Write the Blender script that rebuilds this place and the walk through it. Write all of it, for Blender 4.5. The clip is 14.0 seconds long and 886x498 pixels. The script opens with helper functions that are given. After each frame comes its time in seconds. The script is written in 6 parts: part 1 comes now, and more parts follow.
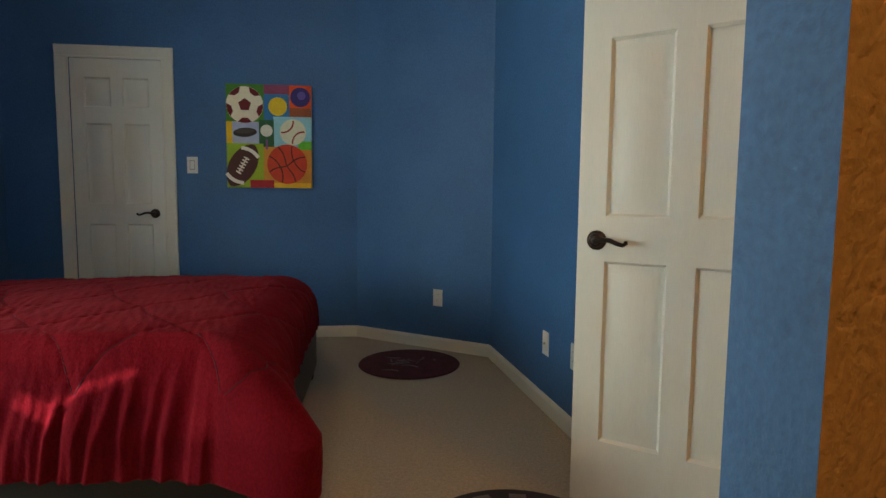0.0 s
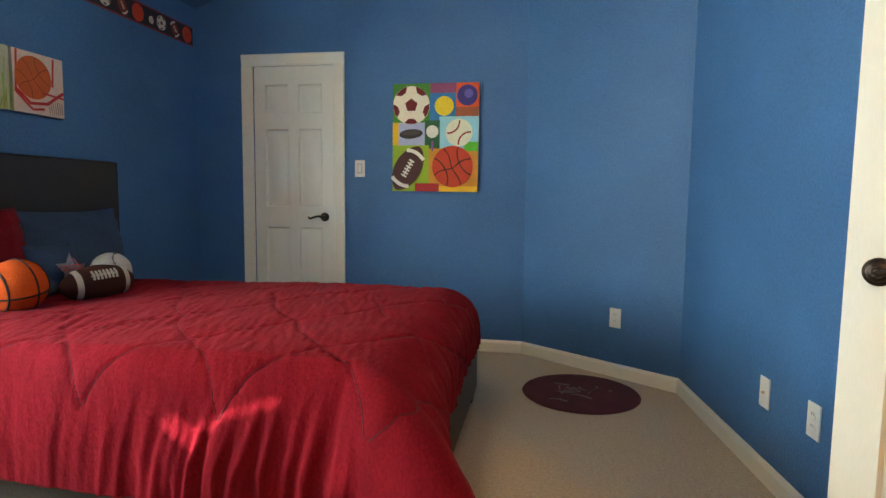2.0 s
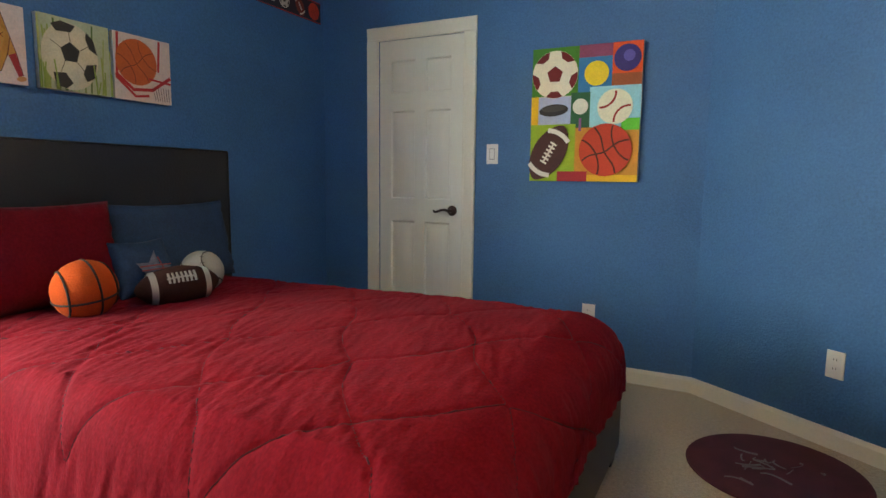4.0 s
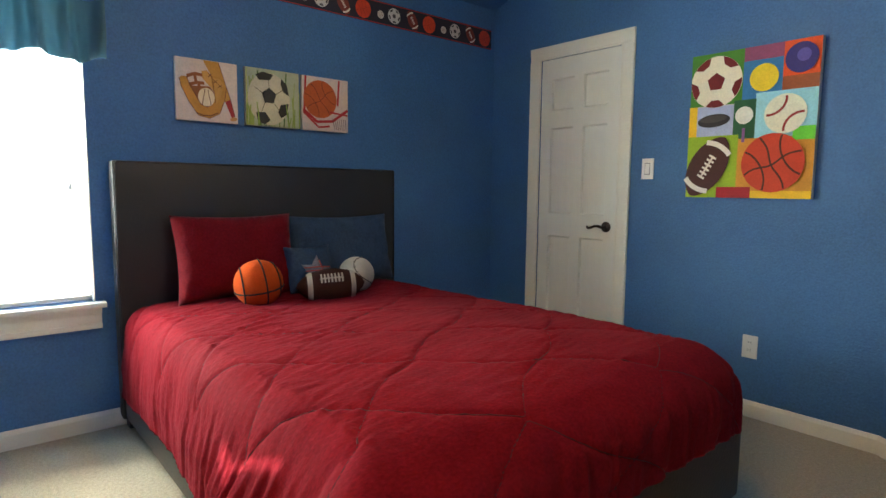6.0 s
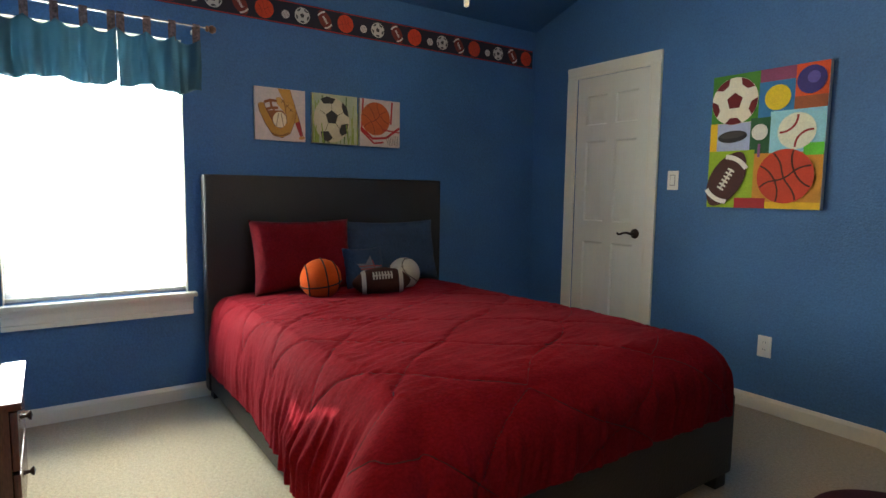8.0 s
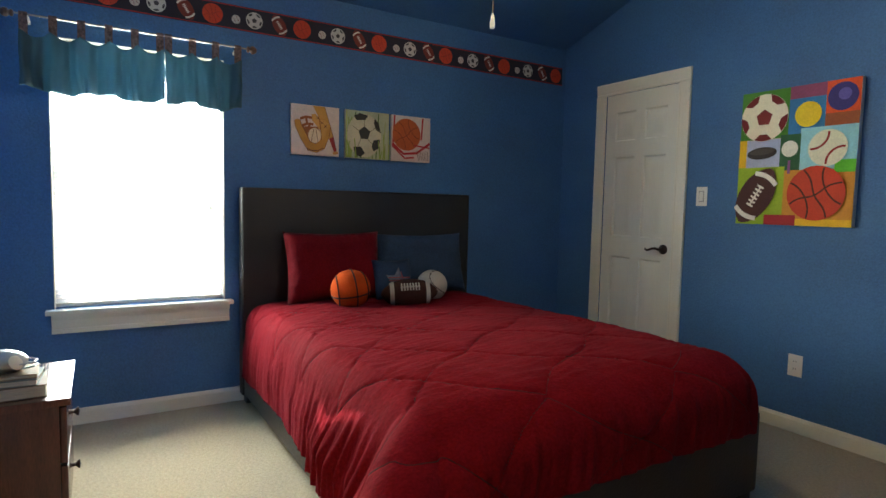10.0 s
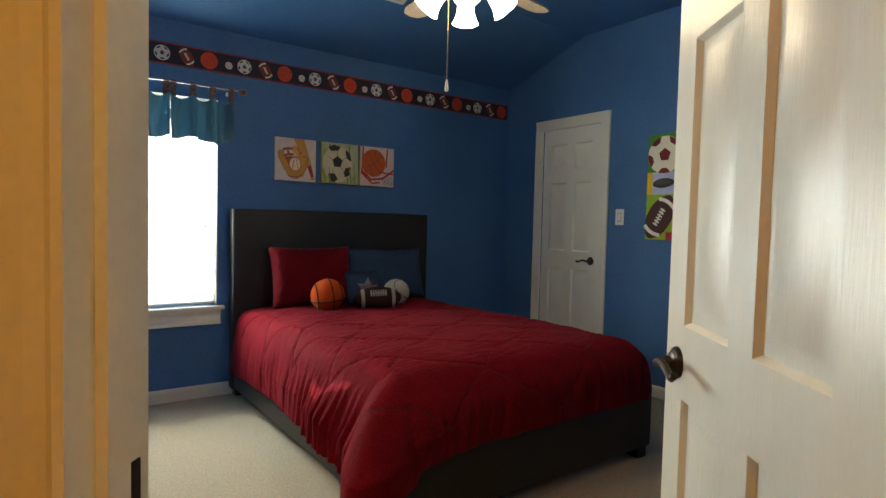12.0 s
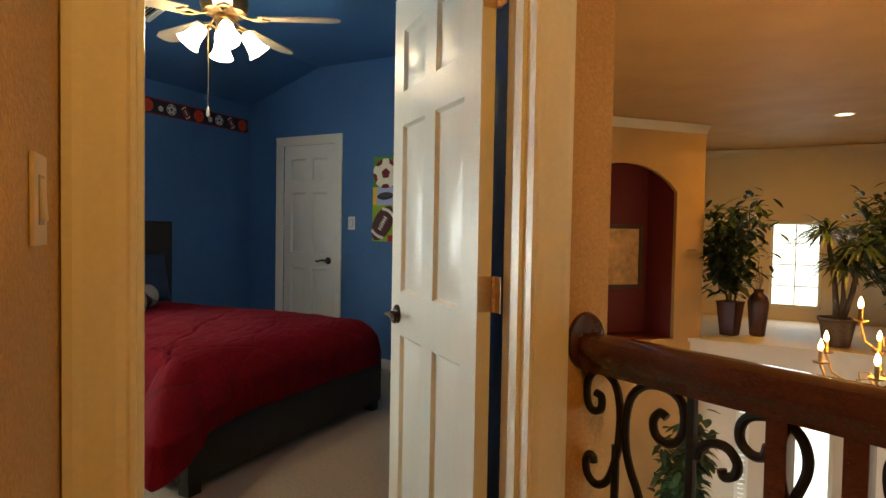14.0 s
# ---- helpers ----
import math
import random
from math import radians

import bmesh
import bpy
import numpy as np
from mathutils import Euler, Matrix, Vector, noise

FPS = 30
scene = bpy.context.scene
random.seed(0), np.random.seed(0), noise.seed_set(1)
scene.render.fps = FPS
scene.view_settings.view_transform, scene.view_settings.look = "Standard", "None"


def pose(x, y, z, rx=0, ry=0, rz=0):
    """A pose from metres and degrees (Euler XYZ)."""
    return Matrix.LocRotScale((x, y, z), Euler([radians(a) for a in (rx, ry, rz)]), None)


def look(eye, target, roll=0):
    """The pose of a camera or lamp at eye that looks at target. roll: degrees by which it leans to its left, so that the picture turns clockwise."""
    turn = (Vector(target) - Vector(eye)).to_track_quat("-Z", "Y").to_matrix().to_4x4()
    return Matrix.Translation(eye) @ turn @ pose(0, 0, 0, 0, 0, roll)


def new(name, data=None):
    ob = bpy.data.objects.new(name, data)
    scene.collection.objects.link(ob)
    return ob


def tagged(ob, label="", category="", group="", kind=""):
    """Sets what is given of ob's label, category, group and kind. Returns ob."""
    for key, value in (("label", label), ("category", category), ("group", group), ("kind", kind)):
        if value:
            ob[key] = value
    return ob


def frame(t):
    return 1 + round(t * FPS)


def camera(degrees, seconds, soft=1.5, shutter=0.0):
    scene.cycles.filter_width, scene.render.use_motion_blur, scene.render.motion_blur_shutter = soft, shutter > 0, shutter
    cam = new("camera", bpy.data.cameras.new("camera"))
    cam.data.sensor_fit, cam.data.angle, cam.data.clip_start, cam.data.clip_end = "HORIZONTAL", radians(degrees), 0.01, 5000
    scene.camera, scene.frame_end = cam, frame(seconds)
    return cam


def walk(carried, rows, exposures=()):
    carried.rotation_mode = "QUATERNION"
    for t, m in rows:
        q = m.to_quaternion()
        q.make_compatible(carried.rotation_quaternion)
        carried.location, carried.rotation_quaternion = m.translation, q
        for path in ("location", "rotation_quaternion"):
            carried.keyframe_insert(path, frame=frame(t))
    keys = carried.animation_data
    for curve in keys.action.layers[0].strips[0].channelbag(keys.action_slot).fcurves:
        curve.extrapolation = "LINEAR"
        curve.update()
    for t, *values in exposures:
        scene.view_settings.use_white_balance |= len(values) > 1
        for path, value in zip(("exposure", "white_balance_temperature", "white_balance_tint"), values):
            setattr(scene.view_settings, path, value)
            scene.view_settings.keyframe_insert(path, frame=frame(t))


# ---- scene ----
cam = camera(75.5, 14.0)
PATH = [
    (0, (0.329, -0.09, 1.063), (0.553, 1.889, 0.884), 0.6),
    (0.5, (0.309, -0.019, 1.076), (0.41, 1.97, 0.895), 0.7),
    (1, (0.306, 0.08, 1.095), (0.268, 2.071, 0.909), 0.5),
    (1.5, (0.301, 0.151, 1.102), (0.097, 2.131, 0.909), 0.4),
    (2, (0.29, 0.292, 1.087), (-0.05, 2.255, 0.904), 0.7),
    (2.5, (0.248, 0.453, 1.109), (-0.222, 2.387, 0.912), 0.8),
    (4.8, (0.407, 1.148, 1.122), (-0.706, 2.795, 0.901), 0.6),
    (5, (0.441, 1.154, 1.114), (-0.727, 2.764, 0.903), 0.6),
    (5.5, (0.622, 1.193, 1.132), (-0.749, 2.633, 0.92), 0.6),
    (6, (0.768, 1.201, 1.148), (-0.747, 2.49, 0.941), 0.6),
    (6.5, (0.882, 1.182, 1.164), (-0.694, 2.395, 0.957), 0.7),
    (7, (1.002, 1.126, 1.181), (-0.599, 2.307, 0.978), 0.7),
    (7.5, (1.088, 1.073, 1.183), (-0.531, 2.23, 0.984), 0.7),
    (8, (1.132, 1.039, 1.182), (-0.504, 2.172, 0.986), 0.8),
    (10.3, (1.229, 1.02, 1.182), (-0.478, 2.052, 1.039), 1.2),
    (10.5, (1.253, 1.0, 1.187), (-0.455, 2.032, 1.049), 1.1),
    (11, (1.399, 0.893, 1.191), (-0.298, 1.944, 1.068), 1.1),
    (11.5, (1.534, 0.833, 1.197), (-0.123, 1.947, 1.083), 1.3),
    (12, (1.717, 0.657, 1.204), (0.097, 1.826, 1.112), 1.4),
    (12.5, (1.862, 0.506, 1.229), (0.29, 1.741, 1.151), 1.3),
    (13, (1.962, 0.31, 1.225), (0.538, 1.713, 1.155), 1.4),
    (13.5, (2.041, 0.175, 1.225), (0.869, 1.795, 1.165), 1.4),
    (14, (2.109, 0.04, 1.219), (1.19, 1.815, 1.157), 1.0),
]
EXPOSURES = [(0.0, -0.50), (0.5, -0.20), (1.0, 0.60), (1.5, 0.60), (2.5, 0.68), (5.0, 0.60), (5.5, 0.72), (6.0, 0.80), (6.5, 0.72), (7.0, 0.44), (7.5, 0.38), (8.2, 0.31), (10.5, 0.14), (11.0, 0.0), (12.0, -0.12), (12.5, -0.22), (14.0, -0.20)]
walk(cam, [(t, look(eye, target, roll)) for t, eye, target, roll in PATH], EXPOSURES)

# ---- world and lamps ----
world = bpy.data.worlds.new("world")
scene.world = world
world.use_nodes = True
wn = world.node_tree
sky = wn.nodes.new("ShaderNodeTexSky")
sky.sky_type, sky.sun_disc = "NISHITA", False
sky.sun_elevation, sky.sun_rotation = radians(38), radians(-70)
wn.links.new(sky.outputs[0], wn.nodes["Background"].inputs[0])
wn.nodes["Background"].inputs[1].default_value = 0.10


def area_lamp(name, m, sx, sy, watts, colour, spread=180):
    la = bpy.data.lights.new(name, "AREA")
    la.shape, la.size, la.size_y, la.energy, la.color = "RECTANGLE", sx, sy, watts, colour
    la.spread = radians(spread)
    ob = new(name, la)
    ob.matrix_world = m
    return ob


def point_lamp(name, place, watts, colour, radius=0.03):
    la = bpy.data.lights.new(name, "POINT")
    la.energy, la.color, la.shadow_soft_size = watts, colour, radius
    ob = new(name, la)
    ob.location = place
    return ob


WARM = (1.0, 0.465, 0.062)
area_lamp("window_light", look((-2.288, 1.257, 1.25), (0, 1.257, 1.60)), 0.79, 1.26, 64, (0.94, 1.0, 0.89), 157)
sun = bpy.data.lights.new("sun", "SUN")
sun.energy, sun.angle, sun.color = 13.0, radians(0.6), (1.0, 0.95, 0.86)
new("sun", sun).matrix_world = look((-2.32, 1.20, 1.33), (-1.32, 1.55, 0.78))

DOWNLIGHTS = [((0.25, -0.55), 23, (1.0, 0.67, 0.33)), ((2.25, 0.15), 17, WARM)]
for (lx, ly), watts, tint in DOWNLIGHTS:
    area_lamp("downlight", look((lx, ly, 2.705), (lx, ly, 0)), 0.13, 0.13, watts, tint)
area_lamp("atrium_downlight", look((3.19, 8.45, 2.705), (3.19, 8.45, 0)), 0.16, 0.16, 55, WARM)
point_lamp("chandelier_light", (2.97, 3.84, 0.64), 115, WARM, 0.25)
area_lamp("ledge_window_light", look((2.96, 11.24, 0.78), (2.96, 0, 0.5)), 0.70, 1.40, 13, (0.85, 0.95, 1.0))
area_lamp("lower_window_light", look((3.6, 8.45, -1.8), (3.0, 0, -2.5)), 2.2, 1.5, 8, (0.9, 0.95, 1.0))

# ---- materials ----
MATS = {}


def material(name, colour, rough=0.6, metal=0.0, vary=0.12, grain=60.0, patch=3.0, bump=0.15, bump_scale=None,
             sheen=0.0, coat=0.0, emit=None, power=0.0, per_piece=0.0, stretch=None, spec=0.5):
    """A surface with fine grain, broad patches and relief, at real-world size."""
    if name in MATS:
        return MATS[name]
    m = bpy.data.materials.new(name)
    m.use_nodes = True
    nt = m.node_tree
    b = nt.nodes["Principled BSDF"]
    tc = nt.nodes.new("ShaderNodeTexCoord")
    src = tc.outputs["Object"]
    if stretch:
        mp = nt.nodes.new("ShaderNodeMapping")
        mp.inputs["Scale"].default_value = stretch
        nt.links.new(src, mp.inputs["Vector"])
        src = mp.outputs[0]
    n1, n2 = nt.nodes.new("ShaderNodeTexNoise"), nt.nodes.new("ShaderNodeTexNoise")
    n1.inputs["Scale"].default_value, n2.inputs["Scale"].default_value = grain, patch
    n1.inputs["Detail"].default_value, n2.inputs["Detail"].default_value = 4, 3
    for n in (n1, n2):
        nt.links.new(src, n.inputs["Vector"])
    mix = nt.nodes.new("ShaderNodeMath")
    mix.operation = "MULTIPLY_ADD"
    nt.links.new(n1.outputs["Fac"], mix.inputs[0])
    mix.inputs[1].default_value = 0.6
    half = nt.nodes.new("ShaderNodeMath")
    half.operation = "MULTIPLY"
    half.inputs[1].default_value = 0.4
    nt.links.new(n2.outputs["Fac"], half.inputs[0])
    nt.links.new(half.outputs[0], mix.inputs[2])
    fac = mix.outputs[0]
    if per_piece:
        oi = nt.nodes.new("ShaderNodeObjectInfo")
        add = nt.nodes.new("ShaderNodeMath")
        add.operation = "MULTIPLY_ADD"
        nt.links.new(oi.outputs["Random"], add.inputs[0])
        add.inputs[1].default_value = per_piece
        nt.links.new(fac, add.inputs[2])
        fac = add.outputs[0]
    ramp = nt.nodes.new("ShaderNodeValToRGB")
    lo = [c * (1 - 2 * vary) for c in colour]
    hi = [min(1, c * (1 + 2 * vary)) for c in colour]
    ramp.color_ramp.elements[0].position, ramp.color_ramp.elements[1].position = 0.25, 0.75
    ramp.color_ramp.elements[0].color, ramp.color_ramp.elements[1].color = (*lo, 1), (*hi, 1)
    nt.links.new(fac, ramp.inputs[0])
    nt.links.new(ramp.outputs[0], b.inputs["Base Color"])
    b.inputs["Roughness"].default_value, b.inputs["Metallic"].default_value = rough, metal
    b.inputs["Specular IOR Level"].default_value = spec
    b.inputs["Sheen Weight"].default_value = sheen
    b.inputs["Coat Weight"].default_value = coat
    if bump:
        bp = nt.nodes.new("ShaderNodeBump")
        bp.inputs["Strength"].default_value, bp.inputs["Distance"].default_value = bump, 0.004
        if bump_scale:
            n3 = nt.nodes.new("ShaderNodeTexNoise")
            n3.inputs["Scale"].default_value, n3.inputs["Detail"].default_value = bump_scale, 3
            nt.links.new(src, n3.inputs["Vector"])
            nt.links.new(n3.outputs["Fac"], bp.inputs["Height"])
        else:
            nt.links.new(n1.outputs["Fac"], bp.inputs["Height"])
        nt.links.new(bp.outputs[0], b.inputs["Normal"])
    if emit:
        b.inputs["Emission Color"].default_value = (*emit, 1)
        b.inputs["Emission Strength"].default_value = power
    MATS[name] = m
    return m


BLUE = material("blue_wall_paint", (0.042, 0.136, 0.308), 0.62, vary=0.15, grain=105, patch=2.0, bump=0.7, bump_scale=95)
TAN = material("tan_wall_paint", (0.47, 0.285, 0.100), 0.65, vary=0.14, grain=120, patch=2.0, bump=0.8, bump_scale=95)
CREAM = material("cream_wall_paint", (0.62, 0.54, 0.40), 0.65, vary=0.05, grain=150, patch=1.5, bump=0.2, bump_scale=100)
RED_WALL = material("dark_red_wall_paint", (0.16, 0.018, 0.016), 0.6, vary=0.06, grain=150, patch=1.5, bump=0.2, bump_scale=100)
WHITE = material("white_trim_paint", (0.74, 0.73, 0.62), 0.38, vary=0.03, grain=90, patch=4, bump=0.06, bump_scale=60)
DOOR_WHITE = material("white_door_paint", (0.72, 0.730, 0.645), 0.34, vary=0.03, grain=60, patch=4, bump=0.16, bump_scale=26, stretch=(6, 6, 0.5))
CARPET = material("beige_carpet", (0.43, 0.358, 0.245), 0.95, vary=0.24, grain=260, patch=75, bump=1.0, bump_scale=210, sheen=0.15)


# ---- building helpers ----
def box(bm, x0, x1, y0, y1, z0, z1, bevel=0.0, m=None):
    """A block, with its edges rounded off by bevel."""
    vs = [bm.verts.new((x, y, z)) for z in (z0, z1) for x, y in ((x0, y0), (x1, y0), (x1, y1), (x0, y1))]
    fs = [bm.faces.new([vs[i] for i in q]) for q in ((3, 2, 1, 0), (4, 5, 6, 7), (0, 1, 5, 4), (1, 2, 6, 5), (2, 3, 7, 6), (3, 0, 4, 7))]
    if bevel:
        es = list({e for f in fs for e in f.edges})
        made = bmesh.ops.bevel(bm, geom=es, offset=bevel, segments=2, profile=0.7, affect="EDGES")
        vs = list({v for f in made["faces"] for v in f.verts} | {v for v in vs if v.is_valid})
    if m is not None:
        bmesh.ops.transform(bm, matrix=m, verts=vs)
    return vs


def prism(bm, poly, z0, z1):
    """An upright block over a counter-clockwise outline."""
    lo, hi = ([bm.verts.new((x, y, z)) for x, y in poly] for z in (z0, z1))
    n = len(poly)
    bm.faces.new(lo[::-1]), bm.faces.new(hi)
    for i in range(n):
        bm.faces.new((lo[i], lo[(i + 1) % n], hi[(i + 1) % n], hi[i]))


def lathe(bm, profile, segs=24, m=Matrix()):
    """A turned body from (radius, height) pairs."""
    rings = []
    for r, z in profile:
        rings.append([bm.verts.new(m @ Vector((r * math.cos(a), r * math.sin(a), z))) for a in (2 * math.pi * k / segs for k in range(segs))])
    for a, b in zip(rings, rings[1:]):
        for k in range(segs):
            bm.faces.new((a[k], a[(k + 1) % segs], b[(k + 1) % segs], b[k]))
    if profile[0][0] > 1e-5:
        bm.faces.new(rings[0][::-1])
    if profile[-1][0] > 1e-5:
        bm.faces.new(rings[-1])


def tube(bm, pts, radius, segs=8, taper=None, flat=1.0):
    """A round bar along points; flat squeezes it along the second axis."""
    pts = [Vector(p) for p in pts]
    rings, side = [], None
    for i, p in enumerate(pts):
        d = (pts[min(i + 1, len(pts) - 1)] - pts[max(i - 1, 0)]).normalized()
        if side is None:
            side = d.orthogonal().normalized()
        side = (side - d * side.dot(d)).normalized()
        up = d.cross(side)
        r = radius if taper is None else radius * (taper[0] + (taper[1] - taper[0]) * i / (len(pts) - 1))
        rings.append([bm.verts.new(p + side * (r * math.cos(a)) + up * (r * flat * math.sin(a))) for a in (2 * math.pi * k / segs for k in range(segs))])
    for a, b in zip(rings, rings[1:]):
        for k in range(segs):
            bm.faces.new((a[k], a[(k + 1) % segs], b[(k + 1) % segs], b[k]))
    bm.faces.new(rings[0][::-1]), bm.faces.new(rings[-1])


def ball(bm, centre, radii, segs=24, rings=14):
    made = bmesh.ops.create_uvsphere(bm, u_segments=segs, v_segments=rings, radius=1)
    bmesh.ops.transform(bm, matrix=Matrix.Translation(centre) @ Matrix.Diagonal((*radii, 1)), verts=made["verts"])


def finish(name, bm, mats, smooth=False):
    """Turns a bmesh into an object at the world's origin."""
    me = bpy.data.meshes.new(name)
    bmesh.ops.recalc_face_normals(bm, faces=bm.faces)
    bm.to_mesh(me)
    bm.free()
    for m in mats if isinstance(mats, (list, tuple)) else [mats]:
        me.materials.append(m)
    if smooth:
        for p in me.polygons:
            p.use_smooth = True
        if smooth != "all":
            me.set_sharp_from_angle(angle=radians(38))
    return new(name, me)


def part(name, bm, mat, parent, label="", smooth=True):
    ob = finish(name, bm, mat, smooth)
    ob.parent = parent
    if label:
        tagged(ob, label)
    return ob


def thing(name, label, category, group="", m=Matrix()):
    ob = new(name)
    ob.empty_display_size = 0.05
    ob.matrix_world = m
    return tagged(ob, label, category, group)


def solid(name, bm, mat, label, category, group="", kind="", smooth=True):
    return tagged(finish(name, bm, mat, smooth), label, category, group, kind)


def structure(name, bm, mat, label="", smooth=False):
    return tagged(finish(name, bm, mat, smooth), label, "", "", "structure")


# ---- the plan ----
WX, NY, FY, CEIL = -2.27, 4.255, 0.524, 2.72
A, B, C, D = (0.17, NY), (1.07, 3.61), (1.235, 1.865), (1.655, 1.490)
H, S = Vector((1.585, 1.400)), Vector((1.086, 0.747))
ALONG = (H - S).normalized()
OUT = Vector((ALONG.y, -ALONG.x))
DEEP = 0.105


def wall(name, a, b, mat, label, thick=0.12, z0=0.0, z1=CEIL, ea=0.02, eb=0.02, holes=()):
    """A wall with its inner face from a to b (room on the left of that way); holes: (from, to, bottom, top) along it."""
    a, b = Vector(a), Vector(b)
    d = (b - a).normalized()
    n = Vector((d.y, -d.x)) * thick
    long = (b - a).length
    bm = bmesh.new()

    def slab(s0, s1, lo, hi):
        p, q = a + d * s0, a + d * s1
        prism(bm, [tuple(p), tuple(p + n), tuple(q + n), tuple(q)], lo, hi)

    at = -ea
    for s0, s1, lo, hi in sorted(holes):
        slab(at, s0, z0, z1)
        if lo > z0:
            slab(s0, s1, z0, lo)
        if hi < z1:
            slab(s0, s1, hi, z1)
        at = s1
    slab(at, long + eb, z0, z1)
    return structure(name, bm, mat, label)


WIN = (0.845, 1.669, 0.615, 1.974)
wall("wall_west", (WX, NY), (WX, FY), BLUE, "blue painted bedroom wall with window opening", thick=0.15,
     holes=[(NY - WIN[1], NY - WIN[0], WIN[2], WIN[3])])
CD = (-1.817, -1.203, 2.008)
wall("wall_north", A, (WX, NY), BLUE, "blue painted bedroom wall with closet doorway",
     holes=[(A[0] - CD[1], A[0] - CD[0], 0.0, CD[2])], ea=0.0, eb=0.15)
wall("wall_northeast", B, A, BLUE, "blue painted angled bedroom wall")
wall("wall_east", C, B, BLUE, "blue painted bedroom wall", ea=0.0)
wall("wall_alcove", D, C, BLUE, "blue painted wall behind the open door", thick=0.10, ea=0.0, eb=0.0)
wall("wall_south", (WX, FY), (-0.35, FY), BLUE, "blue painted bedroom wall beside the dresser", ea=0.15, eb=0.0)
wall("wall_passage", (-0.35, FY - 0.12), (-0.35, -1.30), TAN, "tan painted passage wall", ea=0.0)
wall("wall_hall_back", (-0.35, -1.30), (3.40, -1.30), TAN, "tan painted hall wall")
wall("wall_hall_end", (3.40, -1.30), (3.40, 0.66), TAN, "tan painted hall wall")


def two_tone(name, poly, z0, z1, blue, label):
    """A wall piece over an outline whose listed sides are blue and whose others are tan."""
    bm = bmesh.new()
    prism(bm, poly, z0, z1)
    bm.faces.ensure_lookup_table()
    for k in range(len(poly)):
        bm.faces[2 + k].material_index = 0 if k in blue else 1
    return structure(name, bm, [BLUE, TAN], label)


Sw, Hw = S - ALONG * 0.02, H + ALONG * 0.02
SwO, HwO = Sw + OUT * DEEP, Hw + OUT * DEEP
two_tone("wall_door_near", [tuple(Sw), (0.69, 0.36), (0.606, 0.33), (0.612, 0.237), (0.76, 0.27), tuple(SwO)], 0, CEIL, (0, 1, 2),
         "wall beside the doorway, blue inside, tan in the hall")
two_tone("wall_door_far", [tuple(Hw), tuple(HwO), (1.815, 1.528), (1.735, 1.590), D], 0, CEIL, (4,),
         "wall beside the hinges, blue inside, tan in the hall")
two_tone("wall_door_header", [tuple(Sw), tuple(SwO), tuple(HwO), tuple(Hw)], 2.045, CEIL, (3,), "wall over the doorway")
LH = S + OUT * DEEP - ALONG * 0.112
wall("wall_hall_side", tuple(LH), tuple(LH + OUT * 1.9), TAN, "tan painted hall wall with a light switch", ea=0.0)

FLOOR = [(-2.42, -1.42), (3.52, -1.42), (3.52, 0.60), (1.80, 1.47), (1.74, 1.58), (1.36, 1.90), (1.20, 3.70), (0.24, 4.40), (-2.42, 4.40)]
bm = bmesh.new()
prism(bm, FLOOR, -0.25, 0.0)
structure("floor", bm, CARPET, "beige cut-pile carpet floor")
bm = bmesh.new()
prism(bm, [(-2.45, FY - 0.03), (-0.30, FY - 0.03), (0.60, 0.30), (1.10, 0.68), (1.64, 1.36), (1.80, 1.56), (1.25, 2.0), (1.20, 3.70), (0.24, 4.45), (-2.45, 4.45)], CEIL, CEIL + 0.1)
structure("ceiling", bm, BLUE, "blue painted bedroom ceiling")
bm = bmesh.new()
lo_, hi_ = ([bm.verts.new(p) for p in ((WX - 0.02, y, 2.43), (-1.40, y, CEIL - 0.002), (WX - 0.02, y, CEIL - 0.002))] for y in (FY - 0.02, NY + 0.02))
bm.faces.new(lo_), bm.faces.new(hi_[::-1])
for k in range(3):
    bm.faces.new((lo_[k], hi_[k], hi_[(k + 1) % 3], lo_[(k + 1) % 3]))
structure("ceiling_slope", bm, BLUE, "blue painted sloping ceiling over the window wall")
bm = bmesh.new()
prism(bm, [(-0.5, -1.5), (9.0, -1.5), (9.0, 12.0), (-4.0, 12.0), (-4.0, 4.5), (0.3, 4.5), (1.30, 3.70), (1.34, 2.0), (1.86, 1.58), (1.70, 1.34), (1.10, 0.58), (0.60, 0.2), (-0.5, 0.3)], CEIL + 0.004, CEIL + 0.12)
structure("ceiling_hall", bm, TAN, "tan painted hall ceiling")


# ---- baseboards ----
def board(a, b, ea=0.0, eb=0.0, h=0.085):
    a, b = Vector(a), Vector(b)
    d = (b - a).normalized()
    n = Vector((-d.y, d.x))
    bm = bmesh.new()
    p, q = a - d * ea, b + d * eb
    prof = [(0.0, 0.001), (0.014, 0.001), (0.014, h * 0.78), (0.010, h * 0.88), (0.005, h), (0.0, h)]
    rows = [[bm.verts.new((*(e + n * o), z)) for o, z in prof] for e in (p, q)]
    for k in range(len(prof)):
        j = (k + 1) % len(prof)
        bm.faces.new((rows[0][k], rows[0][j], rows[1][j], rows[1][k]))
    bm.faces.new(rows[0]), bm.faces.new(rows[1][::-1])
    return structure("baseboard", bm, WHITE, "white painted baseboard")


board((WX, NY), (WX, FY))
board((-1.905, NY), (WX, NY))
board(A, (-1.117, NY))
board(B, A), board(C, B), board(D, C)
board((WX, FY), (-0.35, FY))
board((0.69, 0.345), tuple(S - ALONG * 0.10))


